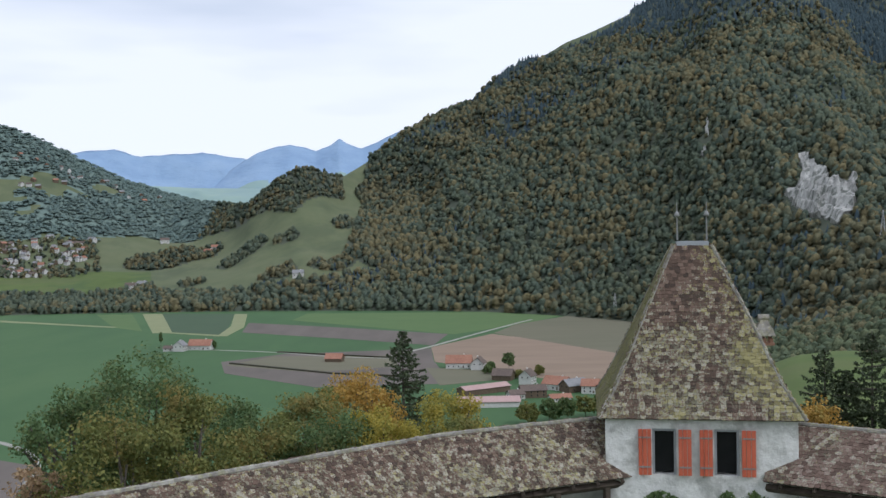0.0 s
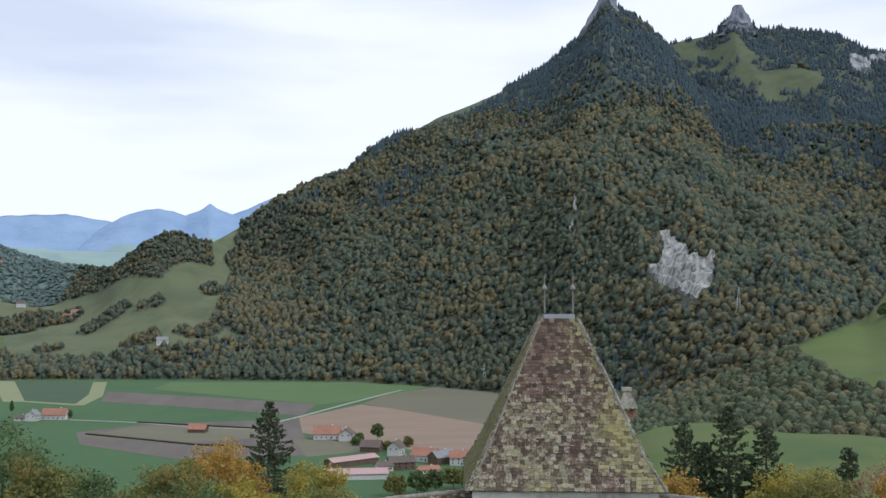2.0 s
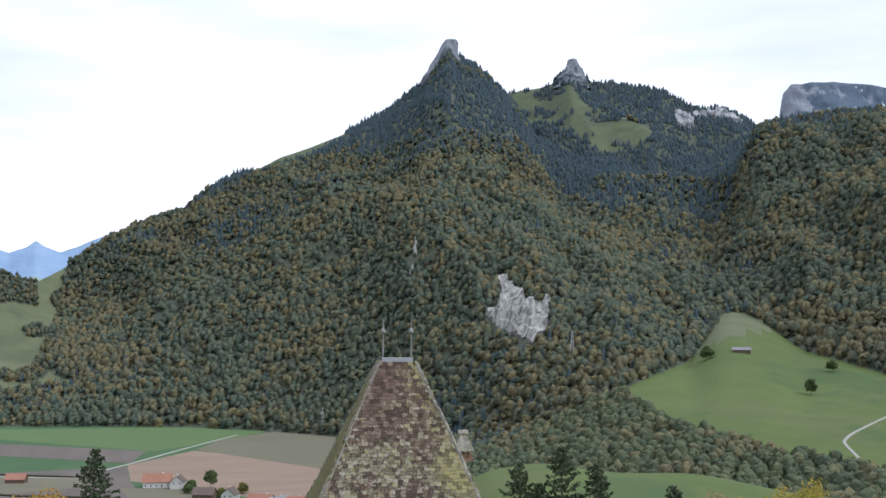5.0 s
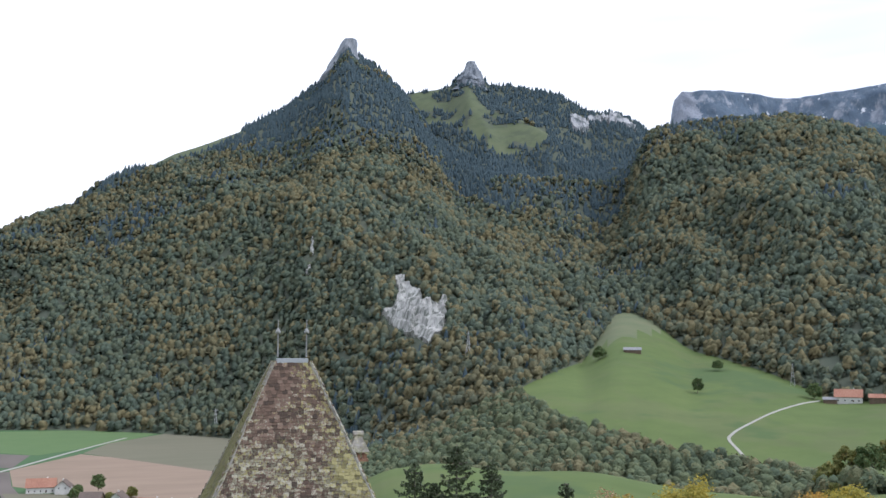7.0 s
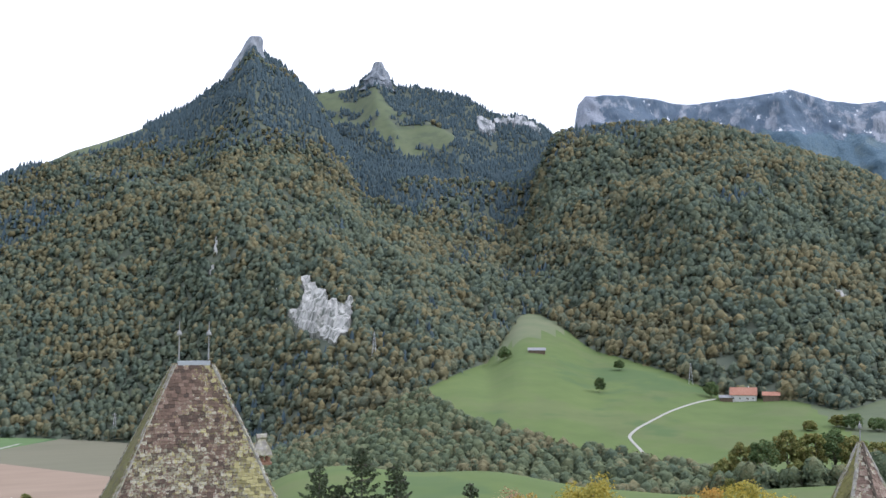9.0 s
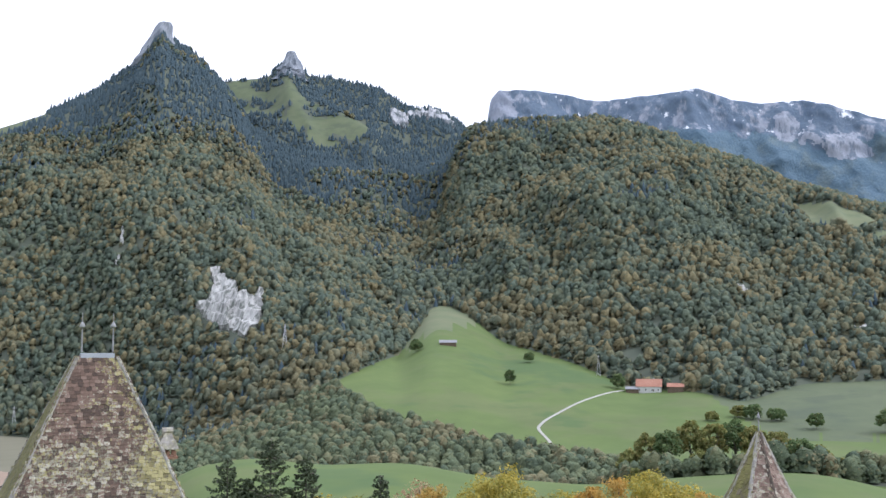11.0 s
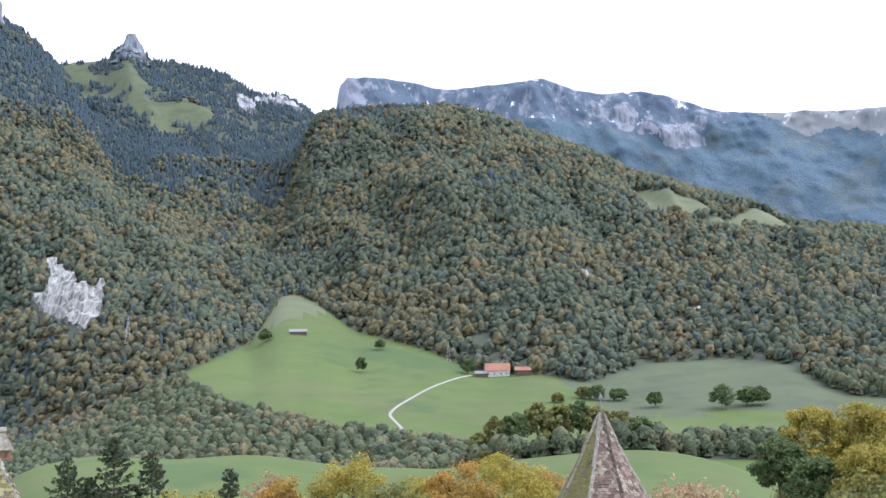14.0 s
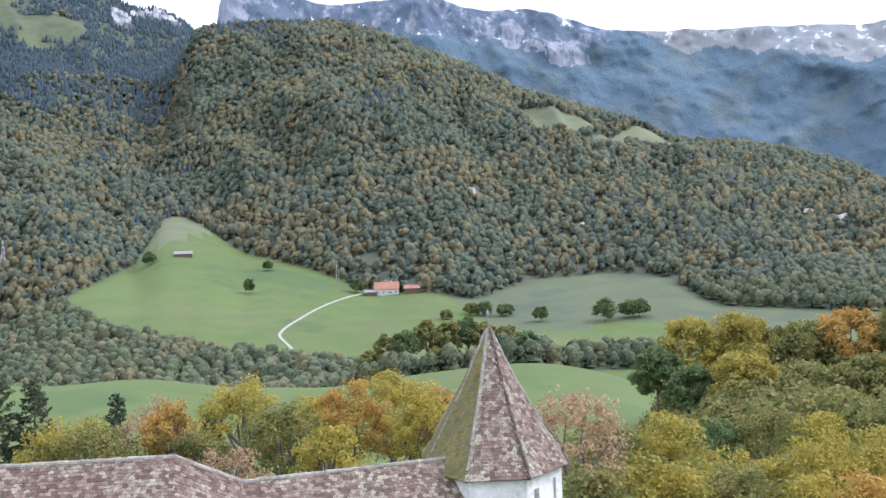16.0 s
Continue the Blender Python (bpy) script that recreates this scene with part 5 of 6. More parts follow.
# ---- covered wall-walks either side ----
def wall_walk(label, ridge, run, drop, mat, single, wall_low=100.0, open_side=True):
    w = thing("curtain_wall", label, "wall", (0, 0, 0))
    inner = []
    for i, p in enumerate(ridge):
        a0, c0 = Vector(ridge[max(0, i - 1)][:2]), Vector(ridge[min(len(ridge) - 1, i + 1)][:2])
        along = (c0 - a0).normalized()
        n = Vector((along.y, -along.x))
        if n.dot(Vector(p[:2])) > 0:
            n = -n
        inner.append(n)
    eave = [(p[0] + n.x * run, p[1] + n.y * run, p[2] - drop) for p, n in zip(ridge, inner)]
    outer = [(p[0] - n.x * 0.9, p[1] - n.y * 0.9, p[2] - 0.55) for p, n in zip(ridge, inner)]
    tiles = []
    for i in range(len(ridge) - 1):
        left, right = (i, i + 1)
        side = Vector(ridge[i + 1]) - Vector(ridge[i])
        up = Vector(ridge[i]) - Vector(eave[i])
        if side.cross(up).z < 0:
            left, right = right, left
        rows = [(eave[left], eave[right]), (ridge[left], ridge[right])]
        part("roof_boarding", deck(rows, M_OLD_TIMBER), M_OLD_TIMBER, w)
        tiles += tile_frames(rows, roof_rng)
        part("outer_roof", deck([(outer[right], outer[left]), (ridge[right], ridge[left])], mat), mat, w)
        # outer masonry wall, eaves beam and posts of the open gallery
        p, q = Vector(outer[i]), Vector(outer[i + 1])
        mid, run_v = (p + q) / 2, q - p
        ang = math.degrees(math.atan2(run_v.y, run_v.x))
        nn = (inner[i] + inner[i + 1]).normalized()
        top = min(p.z, q.z) - 0.05
        part("wall", box((Vector((run_v.x, run_v.y)).length + 0.2, 0.8, top - wall_low), (mid.x + nn.x * 0.45, mid.y + nn.y * 0.45, (top + wall_low) / 2), (0, 0, ang)), M_STONE, w)
        e0, e1 = Vector(eave[i]), Vector(eave[i + 1])
        back = Vector((-nn.x, -nn.y, 0)) * 0.18
        part("eaves_beam", add_tube(bmesh.new(), [e0 + back - Vector((0, 0, 0.16)), e1 + back - Vector((0, 0, 0.16))], [0.1, 0.1], 4), M_OLD_TIMBER, w)
        n_post = max(1, round((e1 - e0).length / 1.8))
        for k in range(n_post):
            b = e0.lerp(e1, (k + 0.5) / n_post) + back
            part("post", box((0.13, 0.13, 2.3), (b.x, b.y, b.z - 1.35), (0, 0, ang)), M_OLD_TIMBER, w)
        for hz in (1.15, 1.75):
            part("gallery_rail", add_tube(bmesh.new(), [e0 + back - Vector((0, 0, hz)), e1 + back - Vector((0, 0, hz))], [0.05, 0.05], 4), M_OLD_TIMBER, w)
        n_raf = max(1, round((e1 - e0).length / 0.7))
        for k in range(n_raf):
            b = e0.lerp(e1, (k + 0.5) / n_raf)
            t = Vector(ridge[i]).lerp(Vector(ridge[i + 1]), (k + 0.5) / n_raf)
            part("rafter", add_tube(bmesh.new(), [b.lerp(t, -0.02) - Vector((0, 0, 0.07)), b.lerp(t, 0.95) - Vector((0, 0, 0.07))], [0.05, 0.05], 4), M_OLD_TIMBER, w)
        g0, g1 = e0 - Vector((0, 0, 2.4)), e1 - Vector((0, 0, 2.4))
        gm = (g0 + g1) / 2
        part("gallery_base", box(((g1 - g0).length, 0.5, g0.z - wall_low), (gm.x - nn.x * 0.25, gm.y - nn.y * 0.25, (g0.z + wall_low) / 2), (0, 0, ang)), M_STONE, w)
    lay_tiles(w, tiles, mat, single)
    ridge_line([(p[0], p[1], p[2] + 0.0) for p in ridge], 0.065, M_MORTAR, w, "ridge_tile")
    return w


wall_walk("curtain wall roofed with lichened grey-brown clay tiles", [(4.45, 25.8, 125.24), (1.9, 24.75, 125.24), (-0.04, 23.76, 125.24), (-3.1, 21.4, 125.24), (-6.36, 18.85, 125.24), (-11.0, 15.0, 125.24)], 1.2, 1.24, M_TILES, 300)
wall_walk("curtain wall roofed with reddish lichened clay tiles", [(8.5, 24.9, 125.2), (10.41, 23.5, 125.2), (13.37, 21.0, 125.2), (14.76, 20.3, 124.42), (19.9, 17.7, 124.42)], 1.2, 1.2, M_TILES_RED, 300)

# eight-sided tower with a pointed roof
PX, PY = polar(49.81, 28.0)
P_TOP, P_EAVE = 127.56, 124.06
turret = thing("turret", "eight-sided limewashed turret with pointed lichened tile roof", "tower", (PX, PY, 112.0), -49.81)
corner = [radians(-90 + 26 + 45 * k) for k in range(8)]
DEEP = 1.38
t_prof = [(2.06, P_EAVE - 112), (1.74, P_EAVE - 112 + 0.45), (1.36, P_EAVE - 112 + 1.08), (0.69, P_EAVE - 112 + 2.2), (0.05, P_TOP - 112)]
for k in range(8):
    a0, a1 = corner[k], corner[(k + 1) % 8]
    rows = [((r * math.cos(a0), DEEP * r * math.sin(a0), z), (r * math.cos(a1), DEEP * r * math.sin(a1), z)) for r, z in t_prof]
    part("roof_face", deck(rows, M_OLD_TIMBER), M_OLD_TIMBER, turret)
    mid_a = (a0 + radians(22.5))
    mossy = math.cos(mid_a) < -0.45
    lay_tiles(turret, tile_frames(rows, roof_rng), M_MOSS if mossy else M_TILES_RED if k in (0, 7) else M_TILES, 0)
    ridge_line([(r * math.cos(a0), DEEP * r * math.sin(a0), z + 0.0) for r, z in t_prof], 0.055, M_OLD_TIMBER if k in (0,) else M_MORTAR, turret)
    # wall panel of that side, with its opening left free
    r_w = 1.9
    p0, p1 = Vector((r_w * math.cos(a0), DEEP * r_w * math.sin(a0))), Vector((r_w * math.cos(a1), DEEP * r_w * math.sin(a1)))
    mid = (p0 + p1) / 2
    width = (p1 - p0).length
    ang = math.degrees(math.atan2(p1.y - p0.y, p1.x - p0.x))
    top = P_EAVE - 112 + 0.06
    openings = {0: [(-0.42, 0.24, 0.42, 0.72), (0.5, 0.14, 0.34, 0.9)]}.get(k, [])
    pieces, left = [], -width / 2
    for hx, hw, dz0, dz1 in openings:
        pieces.append(((hx - hw / 2 - left), (left + hx - hw / 2) / 2, -1.0, top))
        pieces.append((hw, hx, -1.0, top - dz1))
        pieces.append((hw, hx, top - dz0, top))
        left = hx + hw / 2
    pieces.append((width / 2 - left, (left + width / 2) / 2, -1.0, top))
    for pw, pc, lo_z, hi_z in pieces:
        bm = box((pw, 0.4, hi_z - lo_z), (pc, 0.2, (hi_z + lo_z) / 2))
        bmesh.ops.transform(bm, matrix=pose(mid.x, mid.y, 0, 0, 0, ang), verts=bm.verts)
        part("wall_panel", bm, M_STONE, turret)
spike(turret, (0, 0, P_TOP - 112), 0.58, 0.44, 0.05)
part("apex_cap", add_tube(bmesh.new(), [(0, 0, P_TOP - 112 - 0.16), (0, 0, P_TOP - 112 + 0.08)], [0.12, 0.03], 8), M_ZINC, turret)


# ---- trees that stand singly ----
def leaf_mat(name, cols, patch_cols=None):
    return material(name, cols, 0.8, random_share=0.32, patch=0.7 if patch_cols else 0.0, patch_colours=patch_cols, patch_at=0.55, patch_scale=0.45, translucent=0.4, rough=0.7)


L_GREEN = leaf_mat("green leaves", [(0.07, 0.115, 0.045), (0.115, 0.175, 0.066), (0.17, 0.235, 0.088)], [(0.16, 0.175, 0.066), (0.23, 0.225, 0.085)])
L_OLIVE = leaf_mat("olive leaves", [(0.108, 0.134, 0.044), (0.185, 0.202, 0.061), (0.279, 0.266, 0.076)], [(0.253, 0.188, 0.065), (0.343, 0.257, 0.084)])
L_YELLOW = leaf_mat("yellow leaves", [(0.230, 0.209, 0.047), (0.380, 0.319, 0.059), (0.575, 0.429, 0.072)], [(0.149, 0.182, 0.056), (0.253, 0.270, 0.072)])
L_ORANGE = leaf_mat("orange leaves", [(0.3, 0.2, 0.055), (0.46, 0.285, 0.065), (0.58, 0.36, 0.08)], [(0.36, 0.31, 0.085), (0.26, 0.25, 0.085)])
L_RUSSET = leaf_mat("russet leaves", [(0.250, 0.172, 0.110), (0.390, 0.265, 0.158), (0.515, 0.374, 0.218)])
L_NEEDLE = leaf_mat("spruce needles", [(0.052, 0.07, 0.04), (0.085, 0.11, 0.058), (0.13, 0.16, 0.08)])
LEAF_WORDS = {L_GREEN: "green", L_OLIVE: "olive-brown", L_YELLOW: "yellow-green", L_ORANGE: "orange-yellow", L_RUSSET: "thin russet"}


def sprays(c, out, leaf, rng):
    """Small bent leaf sprays at the places c, facing about out."""
    n = len(c)
    t1 = rng.normal(size=(n, 3))
    nn = out + 0.8 * rng.normal(size=(n, 3))
    nn /= np.linalg.norm(nn, axis=1, keepdims=True)
    t1 = np.cross(nn, t1)
    t1 /= np.maximum(1e-6, np.linalg.norm(t1, axis=1, keepdims=True))
    t2 = np.cross(nn, t1)
    w = (leaf * rng.uniform(0.5, 1.15, n))[:, None]
    P4 = np.stack([c - t1 * w, c + t2 * w * 0.7 + nn * w * 0.25, c + t1 * w, c - t2 * w * 0.7 - nn * w * 0.15], 1)
    return P4.reshape(-1, 3), np.arange(4 * n).reshape(-1, 4)


def broad_tree(bearing, dist, top_e, radius, mat, leaves=5200, leaf=0.2, seed=0, squat=0.85, where="on the castle bank", thin=1.0, height=None):
    r = np.random.default_rng(seed + 100)
    x, y = polar(bearing, dist)
    gz = ground_z(x, y)
    top = EYE + dist * math.tan(radians(top_e)) if height is None else gz + height
    height = max(3.0, top - gz)
    tree = thing("tree", f"broadleaf tree with {LEAF_WORDS[mat]} autumn foliage {where}", "tree", (x, y, gz))
    ch = min(height * (0.85 if dist < 400 else 0.97), radius * 2 * squat)
    cz = height - ch / 2
    trunk = bmesh.new()
    sway = [(r.uniform(-0.2, 0.2) * k, r.uniform(-0.2, 0.2) * k, height * 0.86 * k / 4 - (0.4 if k == 0 else 0)) for k in range(5)]
    tr = max(0.12, height * 0.016)
    add_tube(trunk, sway, [tr * (1.15 - 0.24 * k) for k in range(5)], 8)
    part("trunk", trunk, M_BARK, tree)
    n_clump = 60 if radius < 5 or dist > 400 else 110
    u = r.normal(size=(n_clump, 3))
    u /= np.linalg.norm(u, axis=1, keepdims=True)
    u[:, 2] = np.where(u[:, 2] < -0.75, -u[:, 2], u[:, 2])
    rr = r.uniform(0.42, 0.92, n_clump) ** 0.8
    cent = u * rr[:, None] * np.array([radius, radius, ch / 2]) + np.array([0, 0, cz])
    cent[:, :2] += np.array([sway[3][0], sway[3][1]])
    for k in range(9):
        limb = bmesh.new()
        c = cent[k * (n_clump // 9)]
        s0 = np.array([sway[2][0], sway[2][1], max(height * 0.25, cz - ch * 0.45 + r.uniform(0, ch * 0.25))])
        mid = s0 * 0.5 + c * 0.5 + r.normal(size=3) * radius * 0.07
        add_tube(limb, [tuple(s0), tuple(mid), tuple(c)], [tr * 0.5, tr * 0.3, tr * 0.1], 5)
        part("limb", limb, M_BARK, tree)
    size = radius * r.uniform(0.15, 0.3, n_clump) * (60 / n_clump) ** 0.3
    which = r.integers(0, n_clump, int(leaves * thin))
    v = r.normal(size=(len(which), 3))
    v /= np.linalg.norm(v, axis=1, keepdims=True)
    c = cent[which] + v * (size[which] * r.uniform(0.25, 1.12, len(which)) ** 0.6)[:, None] * np.array([1, 1, 0.8])
    V, F = sprays(c, v + np.array([0, 0, 0.5]), leaf, r)
    crown = new("crown", mesh_from("crown", V, F, [mat]))
    crown.parent = tree
    tagged(crown, kind="stuff")
    return tree


def conifer(bearing, dist, top_e, spread, seed=0, leaf=0.14, label="tall dark spruce on the castle bank", twigs=62):
    """A trunk with whorls of boughs that droop and lift at their tips, each a fan of needle twigs."""
    r = np.random.default_rng(seed + 500)
    x, y = polar(bearing, dist)
    gz = ground_z(x, y)
    h = EYE + dist * math.tan(radians(top_e)) - gz
    tree = thing("spruce", label, "tree", (x, y, gz))
    part("trunk", add_tube(bmesh.new(), [(0, 0, -0.4), (0, 0, h * 0.5), (0, 0, h - 0.1)], [h * 0.016, h * 0.009, 0.02], 8), M_BARK, tree)
    places, facing = [], []
    hb, k = h * 0.28, 0
    while hb < h - 0.12:
        n_bough = 7 if hb < h * 0.85 else 5
        for b in range(n_bough):
            q = 2 * math.pi * (b + 0.5 * (k % 2)) / n_bough + r.uniform(-0.3, 0.3)
            ln = (spread * (1 - hb / h) ** 0.66 + 0.1) * r.uniform(0.55, 1.2)
            droop, lift_tip = r.uniform(0.1, 0.45), r.uniform(0.25, 0.5)
            out, across = np.array([math.cos(q), math.sin(q), 0.0]), np.array([-math.sin(q), math.cos(q), 0.0])

            def along(f):
                return out[None] * (ln * f)[:, None] + np.array([0, 0, 1.0])[None] * (hb - droop * ln * f + lift_tip * ln * f * f)[:, None]
            if k % 4 == 0 and b % 2 == 0:
                p3 = along(np.array([0.0, 0.5, 1.0]))
                part("branch", add_tube(bmesh.new(), [tuple(p) for p in p3], [0.045, 0.03, 0.01], 4), M_BARK, tree)
            m = max(8, int(twigs * min(1.0, ln / 2.2)))
            f = np.sqrt(r.uniform(0.0, 1, m))
            wide = 0.3 * ln * (1.05 - f) * r.uniform(-1, 1, m) + 0.05 * r.normal(size=m)
            c = along(f) + across[None] * wide[:, None]
            c[:, 2] -= np.abs(r.normal(size=m)) * 0.12 + 0.1 * np.abs(wide)
            places.append(c)
            facing.append(np.tile(out * 0.35 + np.array([0, 0, 1.0]), (m, 1)))
        hb += 0.4 * r.uniform(0.8, 1.2) * (1.0 if hb < h * 0.9 else 0.6)
        k += 1
    V, F = sprays(np.concatenate(places), np.concatenate(facing), leaf, r)
    crown = new("crown", mesh_from("crown", V, F, [L_NEEDLE]))
    crown.parent = tree
    tagged(crown, kind="stuff")
    return tree


near = [
    (-16.2, 62, -5.75, 5.6, L_GREEN), (-19.2, 60, -7.6, 3.2, L_GREEN), (-13.6, 58, -7.9, 3.8, L_OLIVE), (-16.8, 55, -9.0, 4.2, L_OLIVE), (-10.6, 64, -8.9, 3.4, L_GREEN), (-21.6, 56, -11.6, 2.2, L_RUSSET),
    (-8.6, 62, -9.6, 3.6, L_OLIVE), (-6.6, 68, -8.4, 3.4, L_OLIVE), (-5.6, 62, -9.6, 3.4, L_GREEN), (-3.7, 74, -7.5, 3.9, L_ORANGE), (-2.2, 64, -9.4, 3.2, L_YELLOW), (0.6, 72, -8.8, 3.4, L_YELLOW), (1.6, 66, -9.9, 2.6, L_OLIVE),
    (26.9, 70, -8.4, 3.6, L_YELLOW), (28.2, 66, -8.7, 3.6, L_OLIVE), (31.0, 72, -7.7, 3.3, L_RUSSET), (32.3, 68, -7.9, 2.2, L_ORANGE), (33.4, 66, -9.6, 2.4, L_OLIVE),
    (36.0, 74, -7.1, 3.6, L_YELLOW), (37.8, 68, -8.5, 2.8, L_OLIVE), (39.9, 74, -7.8, 3.3, L_YELLOW), (42.0, 72, -7.5, 3.0, L_ORANGE), (43.9, 76, -6.8, 3.7, L_YELLOW), (45.6, 68, -8.3, 2.8, L_YELLOW), (47.0, 72, -8.0, 2.6, L_ORANGE), (40.8, 62, -10.0, 2.8, L_YELLOW), (35.2, 60, -10.6, 2.2, L_RUSSET),
    (54.3, 47, -8.4, 2.6, L_RUSSET), (56.2, 56, -10.2, 2.9, L_OLIVE), (59.0, 58, -9.7, 3.2, L_YELLOW), (61.8, 54, -11.6, 3.0, L_OLIVE), (65.2, 56, -11.8, 3.0, L_YELLOW), (68.4, 56, -10.7, 3.2, L_YELLOW), (71.0, 58, -10.3, 3.4, L_YELLOW), (20.2, 64, -9.0, 2.2, L_ORANGE), (73.5, 58, -10.0, 3.2, L_OLIVE), (57.4, 50, -11.8, 2.8, L_YELLOW), (60.4, 50, -12.2, 2.8, L_YELLOW), (63.4, 50, -12.4, 2.8, L_OLIVE), (66.8, 50, -12.6, 2.8, L_YELLOW), (69.8, 50, -12.2, 2.8, L_ORANGE), (55.0, 42, -12.2, 2.0, L_OLIVE),
]
for i, (b, dd, e, rad, m) in enumerate(near):
    broad_tree(b, dd, e, rad, m, int(9000 * (rad / 3.5) ** 1.5), 0.112, i, 1.05, thin=0.5 if m is L_RUSSET else 1.0)
big = [(58.7, 232, -6.3, 6.5, L_GREEN), (60.4, 240, -4.65, 8.5, L_YELLOW), (63.2, 244, -4.35, 9.0, L_YELLOW), (66.0, 246, -4.9, 9.0, L_OLIVE), (68.6, 250, -4.25, 9.0, L_ORANGE), (71.4, 250, -4.1, 9.0, L_OLIVE), (60.6, 212, -7.2, 6.5, L_GREEN), (63.4, 206, -6.6, 7.5, L_YELLOW), (66.6, 208, -7.3, 7.0, L_OLIVE), (69.8, 210, -6.7, 7.5, L_OLIVE), (73, 215, -5.6, 8, L_GREEN), (62.2, 190, -9.0, 5.5, L_OLIVE), (65.0, 188, -9.2, 5.5, L_GREEN), (68.2, 188, -9.2, 5.5, L_OLIVE), (71.4, 190, -8.8, 6, L_GREEN)]
for i, (b, dd, e, rad, m) in enumerate(big):
    broad_tree(b, dd, e, rad, m, 14000, 0.36, 60 + i, 0.95, "in the grove beside the meadow")
slope_trees = [(59.7, 120, -11.2, 4.4, L_OLIVE), (61.6, 126, -9.9, 5.0, L_GREEN), (64.4, 128, -9.2, 5.4, L_OLIVE), (67.4, 124, -9.6, 5.4, L_YELLOW), (70.4, 128, -8.8, 5.6, L_OLIVE), (73.2, 126, -9.0, 5.4, L_OLIVE), (63.0, 104, -11.8, 4.4, L_YELLOW), (66.2, 102, -11.6, 4.6, L_OLIVE), (69.2, 104, -11.2, 4.6, L_YELLOW), (72.0, 104, -11.0, 4.6, L_OLIVE)]
for i, (b, dd, e, rad, m) in enumerate(slope_trees):
    broad_tree(b, dd, e, rad, m, 9000, 0.2, 200 + i, 1.1, "on the slope under the castle")
# undergrowth of the grove beside the meadow
a, d = sow(330, 57.8, 79, 176, 268)
z, s = land(a, d)
at = np.stack([d * np.sin(np.radians(a)), d * np.cos(np.radians(a)), z], -1)
rad = rng.uniform(3.4, 5.6, len(at))
under = leafy("grove_undergrowth", at + np.stack([0 * rad, 0 * rad, rad * 0.8], -1), rad, rad * rng.uniform(1.1, 1.7, len(at)), L_OLIVE, rng, 270, 0.3)
tagged(under, "dense undergrowth between the grove's trunks", "undergrowth", kind="stuff")


conifer(-1.5, 84, -5.4, 6.4, 1)
for i, (b, e) in enumerate(((21.15, -6.3), (23.45, -5.35), (25.35, -6.2), (22.2, -7.4), (29.4, -7.35), (34.2, -8.6))):
    conifer(b, 76, e, 5.8 if i < 4 else 4.4, 5 + i)
mound = [(42.9, 540, -5.9, 7), (43.9, 548, -5.1, 8), (45.0, 536, -4.9, 8), (46.1, 550, -4.4, 8.5), (47.3, 540, -4.5, 8), (48.4, 552, -4.35, 8.5), (49.5, 540, -4.55, 8), (50.6, 548, -4.75, 8), (51.7, 540, -5.2, 7.5), (52.7, 548, -5.5, 7.5), (53.6, 545, -6.1, 6), (44.6, 520, -6.2, 7), (46.8, 518, -6.0, 7), (49.0, 520, -6.0, 7), (51.2, 522, -6.2, 7), (43.6, 510, -6.9, 6)]
for i, (b, dd, e, rad) in enumerate(mound):
    broad_tree(b, dd, e, rad, (L_OLIVE, L_OLIVE, L_GREEN)[i % 3], 4200, 0.75, 160 + i, 1.15, "in the copse on the knoll")
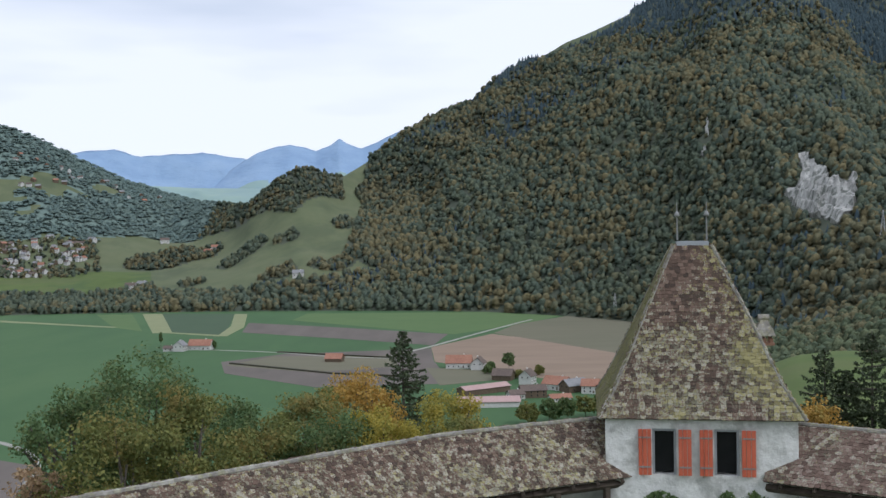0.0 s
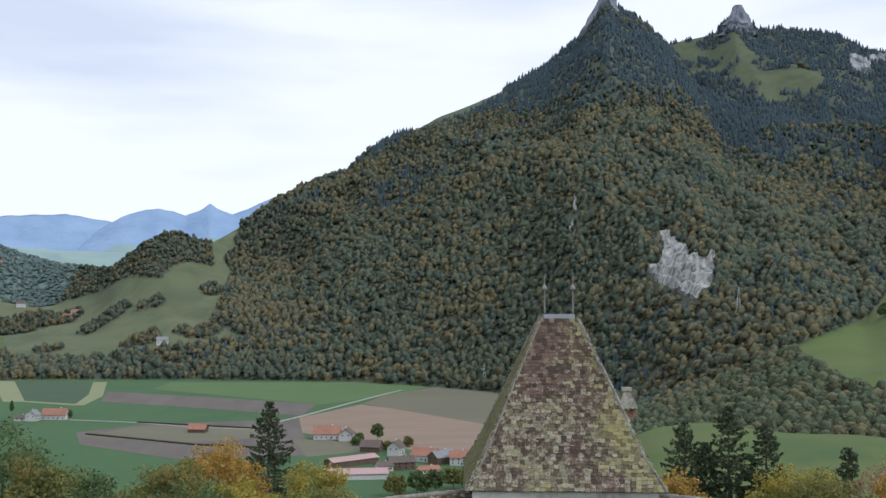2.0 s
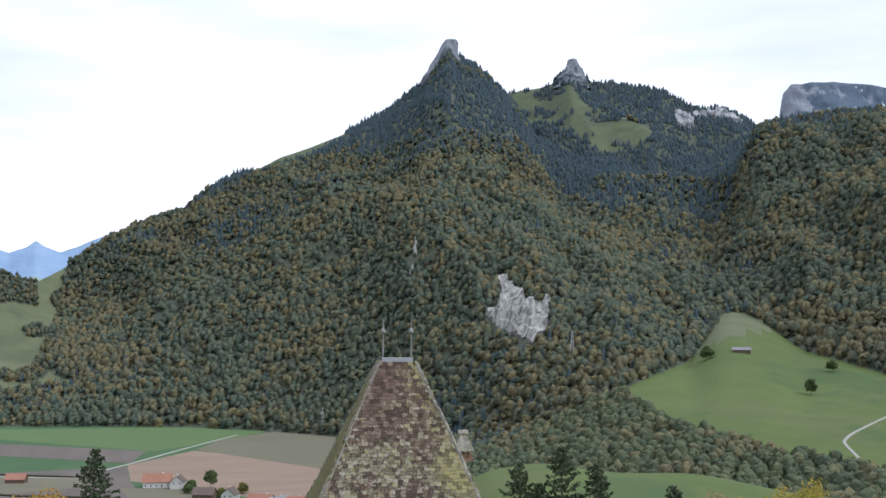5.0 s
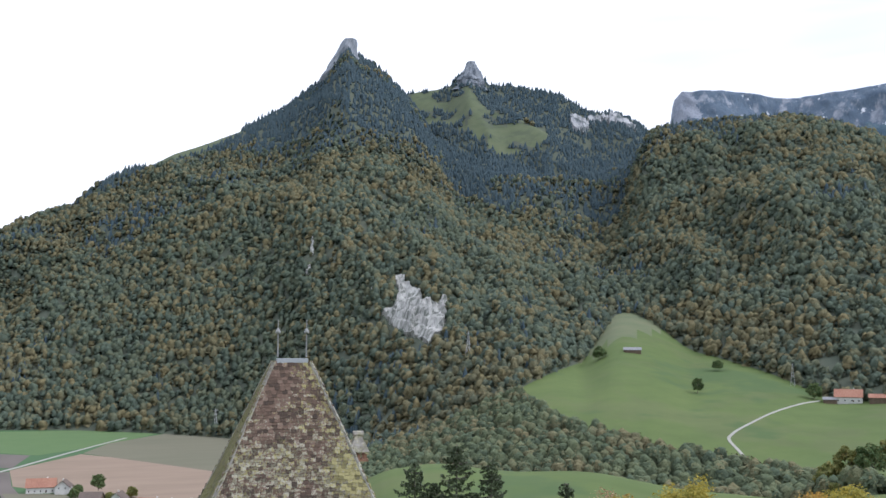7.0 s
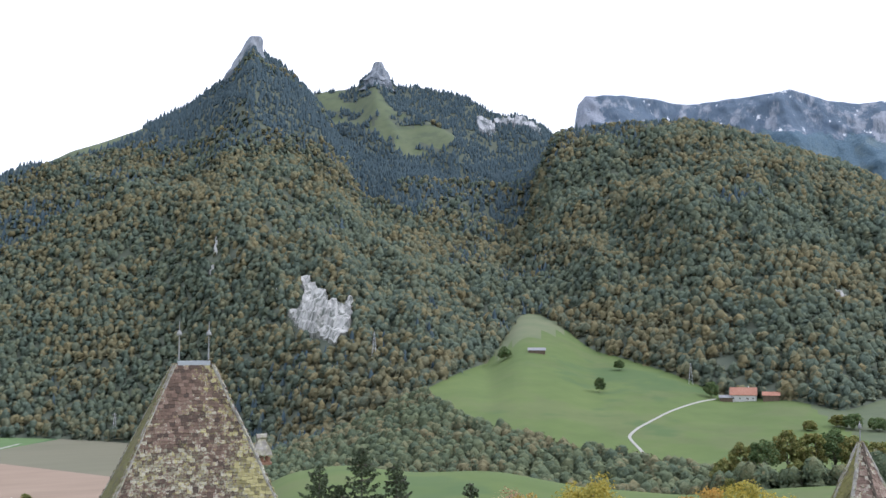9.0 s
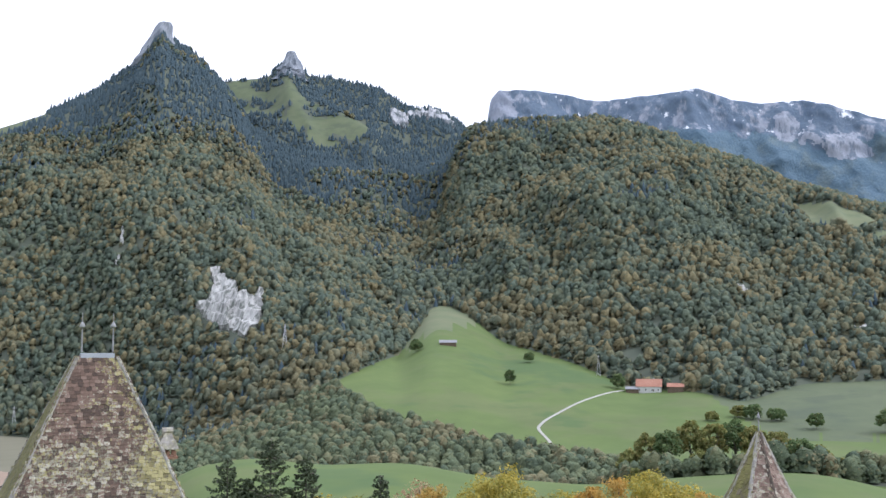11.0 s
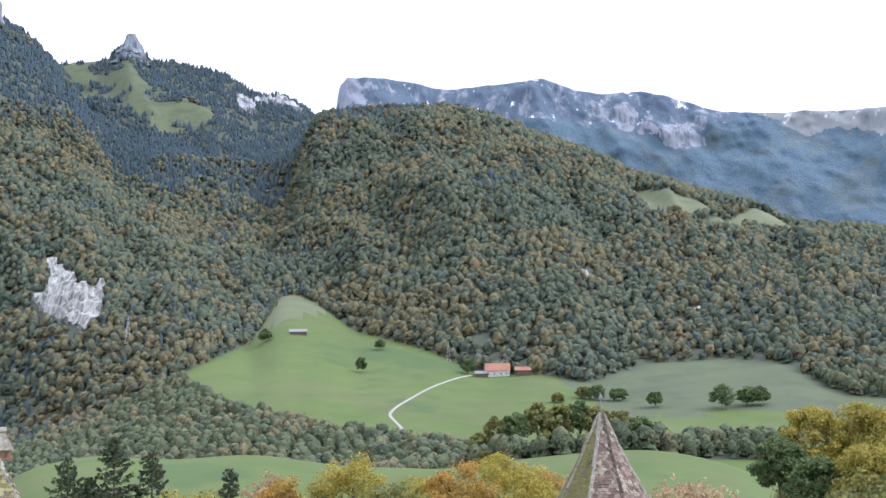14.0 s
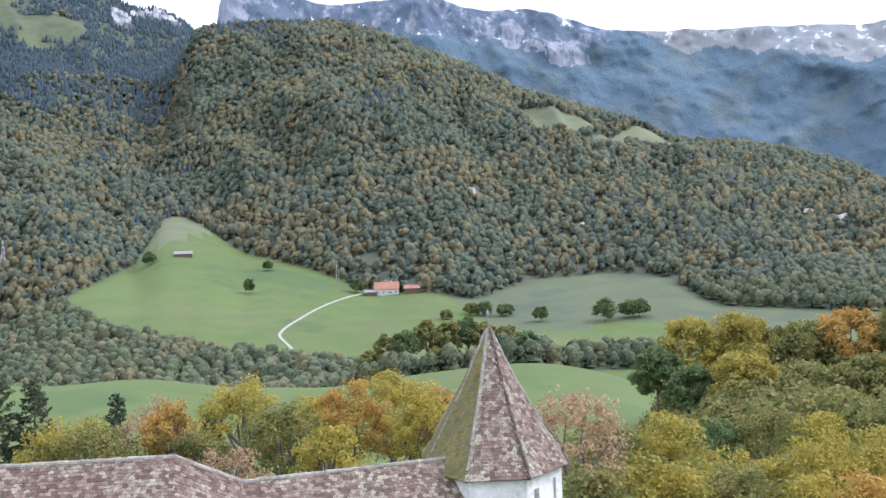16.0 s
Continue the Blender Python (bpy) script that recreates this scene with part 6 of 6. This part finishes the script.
lone = [(36.44, 1032, 15, 5.5, L_GREEN), (31.25, 1184, 15, 8, L_GREEN), (37.52, 1172, 11, 7, L_GREEN), (52.5, 860, 13, 7, L_GREEN), (42.35, 1050, 15, 8, L_GREEN), (49.4, 900, 12, 9, L_GREEN), (50.6, 895, 11, 8, L_GREEN), (48.6, 905, 10, 7, L_OLIVE), (56.0, 852, 19, 11, L_GREEN), (57.3, 866, 15, 9, L_GREEN), (57.9, 870, 15, 9, L_GREEN), (47.3, 880, 8, 6, L_OLIVE)]
for i, (b, dd, h, rad, m) in enumerate(lone):
    broad_tree(b, dd, 0, rad, m, 3600, 0.8, 90 + i, 1.4, "standing on the open meadow", height=h)
valley_trees = [(4.4, 962, 16, 7, L_GREEN), (3.4, 955, 9, 5, L_GREEN), (6.1, 925, 9, 5, L_OLIVE), (5.0, 905, 8, 5, L_OLIVE), (-11.9, 1210, 10, 5, L_GREEN), (5.4, 690, 15, 8, L_OLIVE), (6.6, 700, 15, 8, L_GREEN), (7.6, 705, 16, 8, L_GREEN), (8.6, 715, 16, 8, L_OLIVE), (9.6, 720, 17, 9, L_GREEN), (3.2, 935, 8, 5, L_GREEN)]
for i, (b, dd, h, rad, m) in enumerate(valley_trees):
    broad_tree(b, dd, 0, rad, m, 2200, 0.9, 120 + i, 0.95, "among the valley houses", height=h)
broad_tree(-14.6, 1234, 0, 2.2, L_GREEN, 1400, 0.8, 140, 3.2, "standing slim beside the farm", height=20)

# ivy on the tower's foot
ivy_rng = np.random.default_rng(3)
n_ivy = 900
ix = np.concatenate([ivy_rng.normal(-0.95, 0.35, 500), ivy_rng.normal(1.2, 0.12, 200) , ivy_rng.normal(0.6, 0.1, 200)])
iz = E0 - 1.75 - np.abs(ivy_rng.normal(0, 0.4, n_ivy)) - 0.5 * np.abs(ix - np.concatenate([np.full(500, -0.95), np.full(200, 1.2), np.full(200, 0.6)]))
ip = np.stack([ix, np.full(n_ivy, -HY - 0.05) - ivy_rng.uniform(0, 0.12, n_ivy), iz], -1)
V, F = sprays(ip, np.tile(np.array([0, -1, 0.4]), (n_ivy, 1)), 0.06, ivy_rng)
ivy = new("ivy", mesh_from("ivy", V, F, [L_GREEN]))
ivy.matrix_basis = tower.matrix_basis.copy()
tagged(ivy, "green ivy creeping up the limewashed tower wall", "ivy", kind="stuff")
